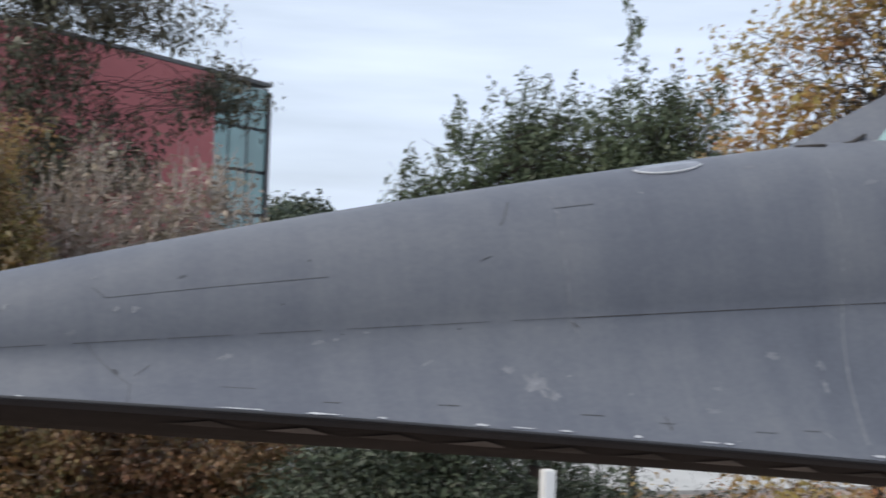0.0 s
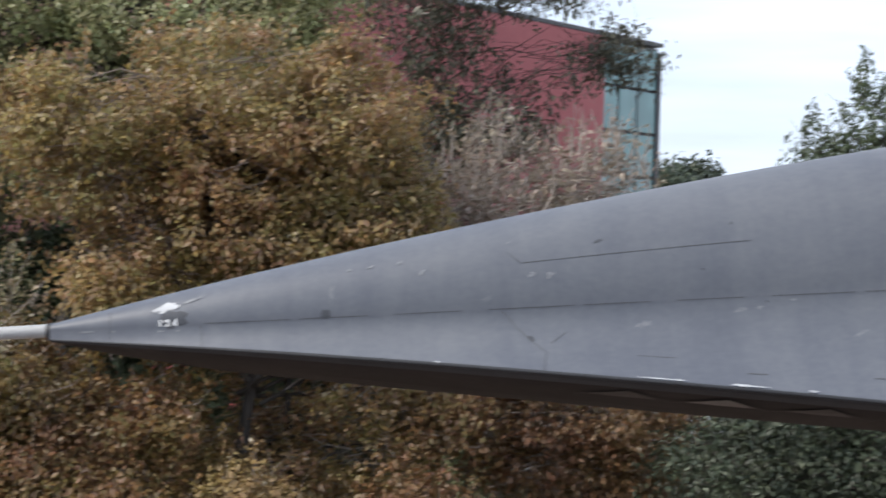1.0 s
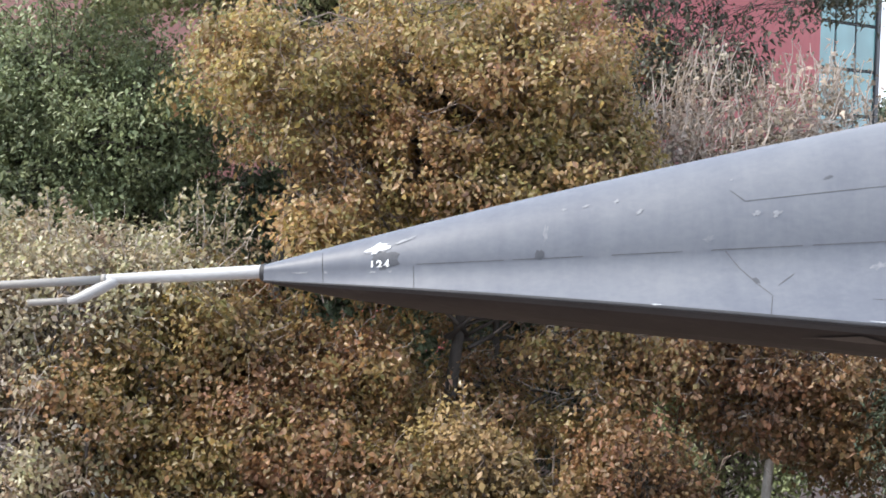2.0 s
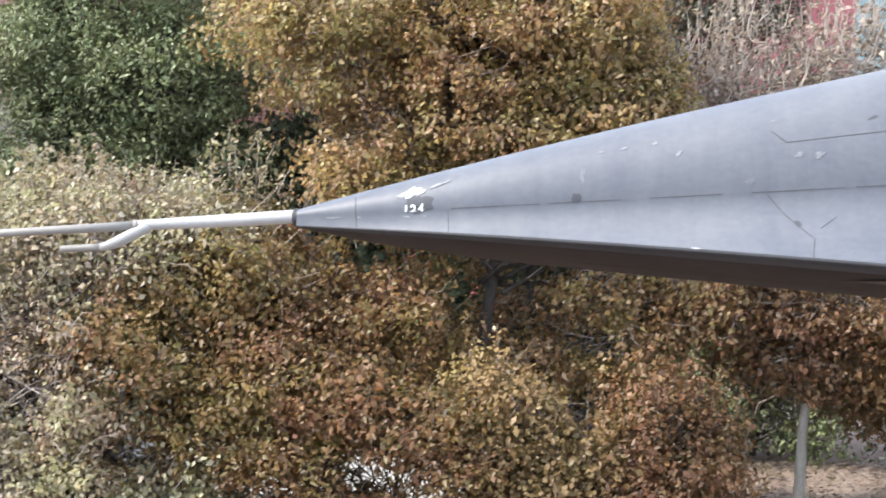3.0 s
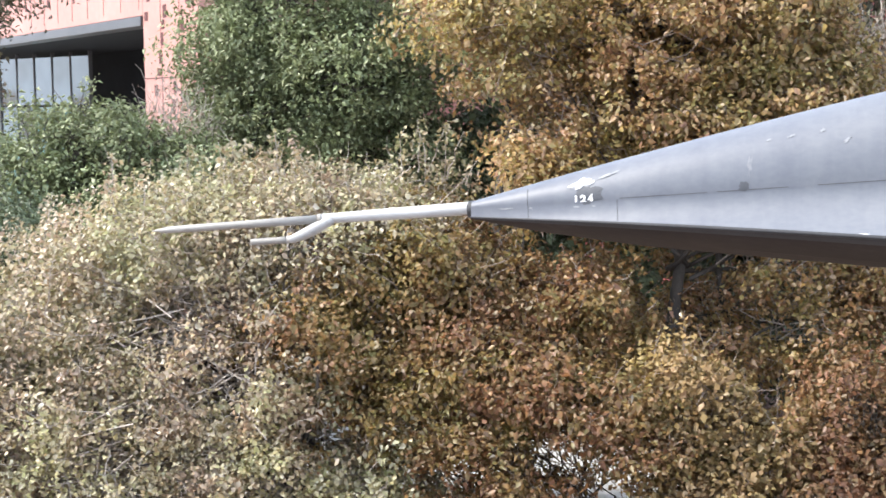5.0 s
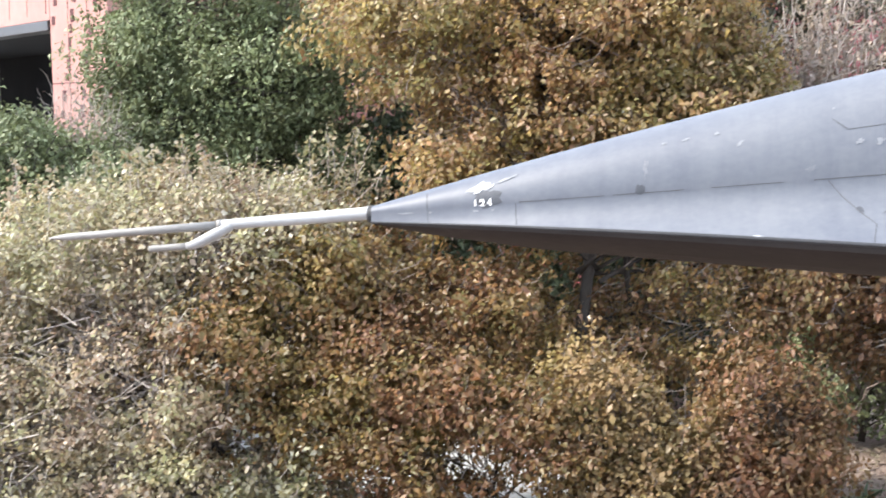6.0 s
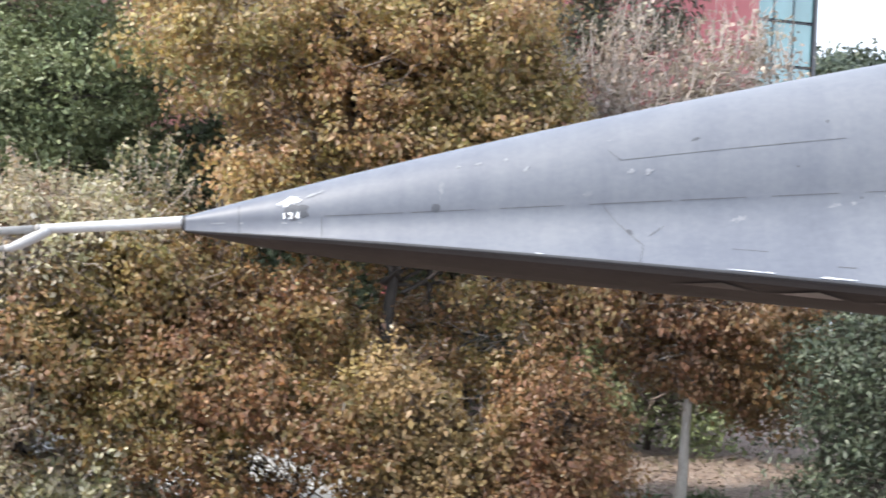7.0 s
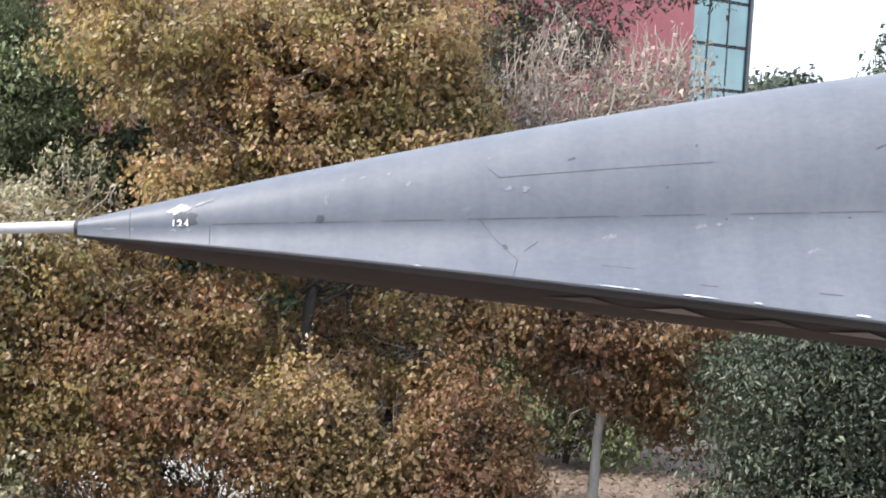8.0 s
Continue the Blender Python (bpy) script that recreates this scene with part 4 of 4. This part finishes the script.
tree("young_tree", "young pale-stemmed tree with rust-brown leaves", (3.95, 8.8, 0), 3.7,
     [((4.2, 9.0, 2.95), (1.3, 1.0, 0.65)), ((3.4, 8.8, 2.7), (0.9, 0.9, 0.6)), ((4.9, 9.1, 2.35), (0.65, 0.8, 0.6)), ((4.5, 8.9, 2.1), (0.7, 0.6, 0.42)), ((3.7, 8.8, 2.2), (0.45, 0.5, 0.3)), ((5.0, 8.9, 1.8), (0.4, 0.5, 0.35))],
     30000, 0.058, L_RUST, PALE_BARK, 0.075, 12, 28, 11, clump=0.12, low=0.62, lean=(0.14, 0), wob=0.02, voids=CLEAR)
tree("autumn_shrub", "dense brown autumn shrub", (-0.2, 7.2, 0), 2.0,
     [((-1.0, 7.4, 2.0), (0.7, 0.7, 0.5)), ((-0.2, 7.2, 1.85), (0.6, 0.7, 0.45)), ((-1.1, 7.0, 1.2), (0.6, 0.7, 0.5)), ((0.5, 7.0, 1.5), (0.45, 0.6, 0.45)), ((-1.8, 7.2, 1.6), (0.6, 0.6, 0.55)), ((-0.3, 6.9, 0.8), (0.9, 0.7, 0.4)), ((0.45, 6.9, 0.95), (0.5, 0.6, 0.4)), ((-0.5, 7.0, 1.5), (0.5, 0.5, 0.3))],
     43500, 0.056, L_UMBER, BARK, 0.035, 13, 56, 9, category="shrub", clump=0.12, twig_material=TWIG, twig_r=0.007, sprigs=24, sprig_len=0.3, voids=CLEAR)
tree("autumn_shrub", "tawny gold autumn shrub at the path", (1.1, 7.3, 0), 1.9,
     [((0.95, 7.3, 1.75), (0.5, 0.6, 0.55)), ((1.5, 7.4, 1.35), (0.5, 0.6, 0.45)), ((1.0, 7.1, 1.0), (0.6, 0.6, 0.45)), ((0.7, 7.2, 2.2), (0.4, 0.5, 0.3))],
     17000, 0.058, L_TAWNY, BARK, 0.035, 35, 32, 9, category="shrub", clump=0.12, twig_material=TWIG, twig_r=0.007, sprigs=16, sprig_len=0.3, voids=CLEAR)
tree("autumn_shrub", "rusty autumn shrub at the edge of bare mulch", (2.5, 7.5, 0), 1.9,
     [((2.45, 7.5, 1.75), (0.6, 0.7, 0.6)), ((2.75, 7.6, 1.2), (0.45, 0.6, 0.6)), ((2.1, 7.3, 1.1), (0.6, 0.7, 0.55))],
     18500, 0.056, L_RUST, BARK, 0.035, 33, 24, 9, category="shrub", clump=0.12, twig_material=BARK, twig_r=0.007, sprigs=16, sprig_len=0.3, voids=CLEAR)
tree("golden_shrub", "yellow-brown leafy shrub under the boom", (-0.9, 7.8, 0), 3.4,
     [((-2.7, 7.7, 2.9), (0.75, 0.7, 0.4)), ((-1.7, 7.9, 3.05), (0.95, 0.9, 0.6)), ((-0.75, 8.0, 2.95), (0.75, 0.8, 0.6)), ((-2.4, 7.5, 2.15), (0.8, 0.7, 0.5)), ((-3.1, 7.3, 2.4), (0.6, 0.6, 0.45)), ((-2.6, 7.3, 1.7), (0.6, 0.6, 0.4)), ((-1.2, 7.7, 2.35), (0.9, 0.8, 0.5)), ((-0.1, 7.9, 2.6), (0.5, 0.6, 0.5))],
     55000, 0.057, L_UMBER, BARK, 0.05, 34, 46, 10, category="shrub", clump=0.12, twig_material=TWIG, twig_r=0.008, sprigs=24, sprig_len=0.3, voids=CLEAR)
tree("pale_tree", "broad tree with pale cream and yellow fading leaves", (-3.6, 7.9, 0), 2.1,
     [((-2.3, 8.3, 3.65), (0.9, 0.9, 0.5)), ((-3.4, 8.1, 3.45), (1.2, 1.1, 0.65)), ((-4.8, 7.9, 3.1), (1.3, 1.2, 0.8)), ((-6.0, 7.6, 2.4), (1.2, 1.1, 0.9)), ((-4.0, 7.4, 2.2), (1.6, 1.1, 0.8)), ((-5.4, 7.2, 1.5), (1.6, 1.0, 0.8)),
      ((-3.4, 7.2, 1.2), (1.2, 0.8, 0.8)), ((-6.8, 7.0, 1.3), (1.2, 1.0, 0.9)), ((-7.9, 6.8, 0.9), (1.2, 0.9, 0.8)), ((-2.3, 7.3, 1.0), (0.8, 0.7, 0.6)), ((-3.6, 6.9, 1.9), (0.9, 0.5, 0.6)), ((-5.2, 6.7, 0.9), (1.8, 0.7, 0.7))],
     156500, 0.053, L_PALE, BARK, 0.06, 14, 66, 13, stems=2, clump=0.125, twig_material=PALE_TWIG, twig_r=0.009, sprigs=170, sprig_len=0.58, sprig_leaves=44, voids=CLEAR)
tree("green_tree", "leafy green broadleaf tree", (-5.3, 14.8, 0), 6.8,
     [((-5.6, 15.0, 6.3), (1.6, 1.5, 1.4)), ((-4.4, 14.8, 5.3), (1.3, 1.4, 1.1)), ((-6.3, 14.8, 5.3), (0.95, 1.3, 1.0)), ((-5.4, 14.6, 4.5), (1.4, 1.3, 0.8)), ((-4.0, 15.2, 4.0), (1.0, 1.0, 0.9)), ((-6.6, 14.9, 6.2), (0.6, 0.9, 0.7)), ((-6.7, 14.6, 4.9), (0.5, 0.9, 0.6)), ((-6.4, 14.5, 4.2), (0.8, 1.0, 0.5))],
     72500, 0.074, L_GREEN, BARK, 0.14, 15, 46, 12, narrow=0.75, clump=0.17, twig_material=BARK, sprigs=60, sprig_len=0.4)
tree("green_tree", "dense green tree behind the autumn trees", (-2.0, 16.2, 0), 5.4,
     [((-2.4, 16.2, 5.2), (1.5, 1.2, 1.2)), ((-1.4, 16.2, 3.8), (1.8, 1.2, 1.4)), ((-2.8, 16.0, 2.6), (1.8, 1.2, 1.4)), ((-0.8, 16.0, 2.0), (1.6, 1.0, 1.3))],
     26000, 0.105, L_MID, BARK, 0.11, 47, 26, 11, clump=0.2)
tree("green_tree", "green tree before the red gallery wall", (1.4, 16.4, 0), 4.6,
     [((1.2, 16.4, 4.2), (1.5, 1.0, 1.1)), ((1.8, 16.6, 2.8), (1.7, 1.0, 1.2)), ((0.6, 16.2, 2.0), (1.5, 1.0, 1.2)), ((3.2, 17.4, 2.6), (1.5, 1.0, 1.4))],
     22000, 0.105, L_MID, BARK, 0.10, 48, 24, 10, clump=0.2)
tree("green_shrub", "rounded mid-green shrub by the building", (-8.0, 12.2, 0), 4.0,
     [((-7.7, 12.1, 4.15), (0.95, 1.0, 0.7)), ((-8.7, 12.1, 3.7), (0.9, 1.0, 0.75)), ((-6.8, 12.0, 3.7), (0.9, 1.0, 0.75)), ((-7.6, 11.9, 2.9), (1.5, 1.1, 0.9)), ((-6.2, 12.4, 3.6), (0.8, 0.8, 0.7))],
     49500, 0.067, L_GREEN, BARK, 0.08, 16, 34, 12, narrow=0.75, category="shrub", clump=0.15, twig_material=BARK, sprigs=50, sprig_len=0.4)
tree("green_shrub", "low green shrub beside the pale tree", (-7.9, 9.2, 0), 3.2,
     [((-7.8, 9.3, 2.9), (1.0, 0.9, 0.7)), ((-7.2, 9.1, 2.0), (1.1, 0.9, 0.9)), ((-8.8, 9.2, 2.2), (1.0, 0.9, 0.9))],
     33000, 0.057, L_MID, BARK, 0.06, 17, 26, 12, narrow=0.7, category="shrub", clump=0.13, twig_material=BARK, sprigs=40, sprig_len=0.35)
tree("dark_evergreen", "dark dense evergreen shrub", (-9.6, 10.4, 0), 4.4,
     [((-9.7, 10.4, 3.4), (1.0, 0.9, 1.2)), ((-9.4, 10.2, 2.0), (1.3, 1.0, 1.3)), ((-8.9, 10.4, 3.3), (0.5, 0.6, 0.7))],
     24000, 0.075, L_DARK, BARK, 0.08, 18, 24, 12, narrow=0.5, category="shrub", clump=0.15, twig_material=BARK, sprigs=40, sprig_len=0.5)
tree("bare_shrub", "grey leafless twiggy shrub", (-6.9, 13.0, 0), 4.0,
     [((-6.8, 13.0, 4.1), (0.7, 0.7, 0.9))], 400, 0.06, L_DRY, TWIG, 0.05, 19, 14, 18, category="shrub", twig_material=PALE_TWIG, twig_r=0.008, sprigs=40, sprig_leaves=0)
tree("white_stemmed_tree", "white-stemmed tree with thin dry olive leaves", (-10.55, 14.4, 0), 7.4,
     [((-10.6, 14.4, 6.9), (1.0, 0.9, 1.0)), ((-11.6, 14.6, 5.6), (0.8, 0.8, 0.8)), ((-10.0, 14.6, 7.6), (1.0, 0.9, 0.8))],
     8000, 0.09, L_OLIVE, WHITE_BARK, 0.085, 20, 16, 10, narrow=0.5, clump=0.17, twig_material=PALE_TWIG)
tree("dark_tree", "dark olive tree at the foot of the glazed bay", (-12.2, 15.6, 0), 8.0,
     [((-11.7, 15.4, 7.2), (1.5, 1.1, 1.3)), ((-12.6, 15.6, 5.4), (1.5, 1.1, 1.3)), ((-10.8, 15.2, 8.2), (1.2, 1.0, 0.8))],
     11000, 0.09, L_OLIVE, BARK, 0.12, 36, 20, 12, narrow=0.6, clump=0.18)
for i, (x, y, h) in enumerate(((-2.9, 15.6, 3.0), (-1.5, 15.4, 2.4), (2.2, 15.0, 3.1), (4.3, 13.6, 3.2), (7.4, 12.8, 2.8))):
    tree("green_hedge", "low dark green hedge shrub beside the path", (x, y, 0), h * 0.8,
         [((x - 0.7, y, h * 0.6), (1.1, 0.7, h * 0.42)), ((x + 0.7, y, h * 0.55), (1.1, 0.7, h * 0.42)), ((x, y, h * 0.35), (1.7, 0.7, h * 0.35))],
         14000, 0.085, L_GREEN if i % 2 else L_DARK, BARK, 0.05, 40 + i, 16, 10, narrow=0.7, category="shrub", clump=0.15)
tree("pale_green_tree", "tall thin tree with faded light green leaves", (-1.9, 13.4, 0), 8.6,
     [((-2.6, 13.4, 7.9), (1.9, 1.2, 1.2)), ((-0.6, 13.2, 7.5), (1.7, 1.1, 1.0)), ((-4.2, 13.8, 8.2), (1.6, 1.1, 1.2)), ((0.8, 13.2, 7.6), (1.1, 0.9, 0.9)), ((-2.2, 13.5, 6.2), (1.4, 1.0, 1.0)), ((-0.6, 13.6, 5.6), (1.7, 1.0, 1.1)), ((1.3, 13.6, 5.6), (1.2, 0.9, 1.0))],
     72500, 0.068, L_LIME, BARK, 0.11, 21, 40, 12, clump=0.16, twig_material=BARK)
tree("gum_tree", "dark olive-leaved gum tree before the red facade", (2.6, 12.2, 0), 9.0,
     [((2.7, 12.4, 7.8), (0.8, 0.8, 0.7)), ((3.5, 12.5, 8.5), (1.0, 0.8, 0.4)), ((3.2, 12.5, 6.9), (0.7, 0.7, 0.6)), ((2.9, 12.5, 5.9), (0.65, 0.6, 0.6)), ((4.75, 12.6, 7.0), (0.28, 0.3, 0.42)), ((5.0, 12.6, 8.2), (0.26, 0.3, 0.55)),
      ((5.6, 12.8, 7.35), (0.42, 0.4, 0.36)), ((5.75, 12.9, 6.65), (0.32, 0.4, 0.5)), ((4.3, 12.5, 8.0), (0.7, 0.5, 0.28)), ((4.0, 12.5, 6.1), (0.5, 0.5, 0.4)), ((6.15, 13.0, 6.9), (0.12, 0.2, 0.4))],
     15000, 0.070, L_GUM, BARK, 0.035, 22, 44, 10, narrow=0.75, clump=0.13, twig_material=BARK, twig_r=0.004, droop=0.5, low=0.4, sprigs=16, sprig_len=0.5)
tree("bare_twig_shrub", "pale leafless shrub with a few dry pinkish leaves", (3.2, 10.6, 0), 5.0,
     [((3.4, 10.2, 5.5), (0.5, 0.6, 0.5)), ((4.5, 10.3, 5.4), (0.6, 0.7, 0.5)), ((3.9, 10.2, 4.7), (1.3, 0.9, 0.6)), ((2.9, 10.0, 4.9), (0.7, 0.7, 0.6)), ((5.1, 10.6, 5.3), (0.4, 0.5, 0.5))],
     3200, 0.065, L_DRY, BARK, 0.03, 23, 40, 9, category="shrub", clump=0.09, twig_material=PALE_TWIG, twig_r=0.011, shell=0.5, shape=LOBED, sprigs=210, sprig_len=0.55, sprig_leaves=7, curl=0.2)
tree("golden_shrub", "yellow-green shrub beneath bare twigs", (6.0, 10.6, 0), 4.2,
     [((3.4, 9.8, 4.35), (0.9, 0.7, 0.4)), ((4.6, 10.0, 4.4), (0.5, 0.6, 0.4)), ((5.5, 10.2, 4.3), (0.6, 0.6, 0.6))],
     16500, 0.052, L_LIME, BARK, 0.05, 24, 18, 10, category="shrub", clump=0.12)
tree("dark_bush", "large dark green glossy bush", (6.0, 7.4, 0), 3.0,
     [((5.95, 7.4, 2.3), (0.95, 0.9, 1.0)), ((7.0, 7.4, 2.5), (1.4, 1.1, 1.2)), ((6.5, 7.2, 1.0), (1.7, 1.1, 1.0))],
     62000, 0.058, L_DARK, BARK, 0.05, 25, 40, 12, narrow=0.65, category="shrub", stems=2, clump=0.13, twig_material=BARK, twig_r=0.006, sprigs=40, sprig_len=0.3)
tree("dark_bush", "spreading dark green bush near the post", (8.4, 7.6, 0), 2.6,
     [((8.4, 7.6, 2.0), (1.3, 1.0, 0.9)), ((9.6, 7.4, 1.6), (1.2, 1.0, 0.8))],
     24000, 0.058, L_DARK, BARK, 0.05, 26, 24, 12, narrow=0.65, category="shrub", clump=0.13, twig_material=BARK, twig_r=0.006)
tree("green_shrub", "tall loose evergreen shrub against the sky", (9.8, 13.0, 0), 6.6,
     [((8.7, 13.1, 5.9), (0.5, 0.5, 0.45)), ((9.5, 13.1, 6.45), (0.6, 0.6, 0.6)), ((10.1, 13.0, 7.0), (0.45, 0.5, 0.6)), ((10.8, 13.0, 6.85), (0.7, 0.6, 0.6)), ((9.2, 13.2, 5.3), (0.8, 0.8, 0.6)), ((10.3, 12.9, 5.7), (1.2, 0.9, 0.7))],
     11000, 0.085, L_MID, BARK, 0.08, 27, 40, 9, narrow=0.6, category="shrub", clump=0.13, twig_material=BARK, twig_r=0.008, sprigs=60, sprig_len=0.75, sprig_leaves=44)
tree("green_shrub", "upright leafy evergreen against the sky", (12.0, 12.2, 0), 7.4,
     [((11.8, 12.2, 7.1), (0.75, 0.7, 0.75)), ((11.6, 12.3, 8.2), (0.14, 0.2, 0.7)), ((12.7, 12.0, 7.1), (0.7, 0.7, 0.8)), ((11.2, 12.4, 6.0), (0.9, 0.9, 0.8)), ((12.2, 12.2, 6.2), (1.3, 0.9, 0.8))],
     13000, 0.085, L_MID, BARK, 0.08, 28, 44, 9, narrow=0.6, category="shrub", clump=0.13, twig_material=BARK, twig_r=0.008, sprigs=50, sprig_len=0.6, sprig_leaves=44)
tree("golden_tree", "autumn tree with golden and orange leaves against sky", (12.4, 7.0, 0), 8.6,
     [((11.6, 7.0, 7.4), (1.4, 1.1, 0.9)), ((12.6, 6.8, 8.6), (1.6, 1.2, 1.2)), ((11.2, 7.2, 6.4), (1.0, 0.9, 0.5)), ((13.2, 6.9, 6.6), (1.4, 1.1, 1.0)), ((10.6, 7.1, 7.4), (0.6, 0.6, 0.6)), ((9.6, 7.2, 1.6), (1.4, 0.9, 0.9)), ((11.5, 7.0, 2.0), (1.4, 0.9, 1.0))],
     13000, 0.085, L_GOLD, BARK, 0.10, 29, 54, 8, clump=0.16, twig_material=BARK, twig_r=0.009, shape=LOBED)
for i, (x, y, h, r) in enumerate(((15.6, 46.0, 7.5, 0.8), (17.2, 48, 7.1, 0.8), (22, 53, 6.4, 1.6), (33, 58, 6.4, 2.5), (14.5, 44, 7.2, 0.8))):
    tree("distant_tree", "distant dark green tree beyond the building", (x, y, 0), h * 0.8,
         [((x, y, h - r * 0.7), (r * 1.3, r, r * 0.8)), ((x + 0.8, y, h * 0.5), (r * 1.2, r, h * 0.4))], 3500, 0.20, L_DARK, BARK, 0.15, 60 + i, 12, 8, clump=0.3)

# ---------------------------------------------------------------- small things on the ground
log = tagged(new("fallen_log"), "dark fallen log lying on brown mulch", "log")
v, f = tube([(3.9 + 0.22 * k, 8.35 + 0.04 * k + 0.02 * math.sin(k * 2.1), 0.17 + 0.01 * math.sin(k)) for k in range(8)], [0.13, 0.14, 0.135, 0.13, 0.125, 0.12, 0.115, 0.10], 12)
piece("log_body", v, f, BARK, log, smooth=True)
rng = np.random.default_rng(77)
for gx, gy in ((4.9, 8.6), (3.7, 9.6), (5.3, 9.4), (4.5, 9.9)):
    tuft = np.stack([rng.normal(gx, 0.16, 260), rng.normal(gy, 0.16, 260), rng.uniform(0.02, 0.30, 260)], 1)
    v, f = leaves(rng, tuft, 0.20, 0.3, 0.14, -0.1)
    tagged(new("grass_tuft", fast_mesh("grass_tuft", v, f, L_FERN)), "tuft of low green grass on mulch", "grass", kind="stuff")
litter = np.stack([rng.uniform(-9, 11, 26000), rng.uniform(4.5, 13.5, 26000), np.zeros(26000)], 1)
litter[:, 2] = [0.05 + 0.10 * noise.noise(Vector((x * 0.35, y * 0.35, 3.1))) + 0.04 * noise.noise(Vector((x * 1.7, y * 1.7, 1.1))) for x, y, _ in litter]
litter = litter[(litter[:, 1] < 9.6) | (litter[:, 0] > 2.0)]
v, f = leaves(rng, litter, 0.075, 0.35, 1.0, 0.0)
v = v.reshape(-1, 4, 3)
v[:, :, 2] = litter[:, None, 2] + (v[:, :, 2] - litter[:, None, 2]) * 0.35
tagged(new("leaf_litter", fast_mesh("leaf_litter", v.reshape(-1, 3), f, L_DRY)), "dry pinkish fallen leaves strewn over mulch", "leaf litter", kind="stuff")

for ob in scene.objects:
    for key, group in (("green_hedge", "hedge shrubs along the path"), ("distant_tree", "distant trees beyond the building"), ("plane_tree", "brown plane trees"),
                       ("autumn_shrub", "autumn shrubs under the plane trees"), ("dark_bush", "dark bushes by the posts")):
        if ob.parent is None and ob.name.split(".")[0] == key:
            tagged(ob, group=group)
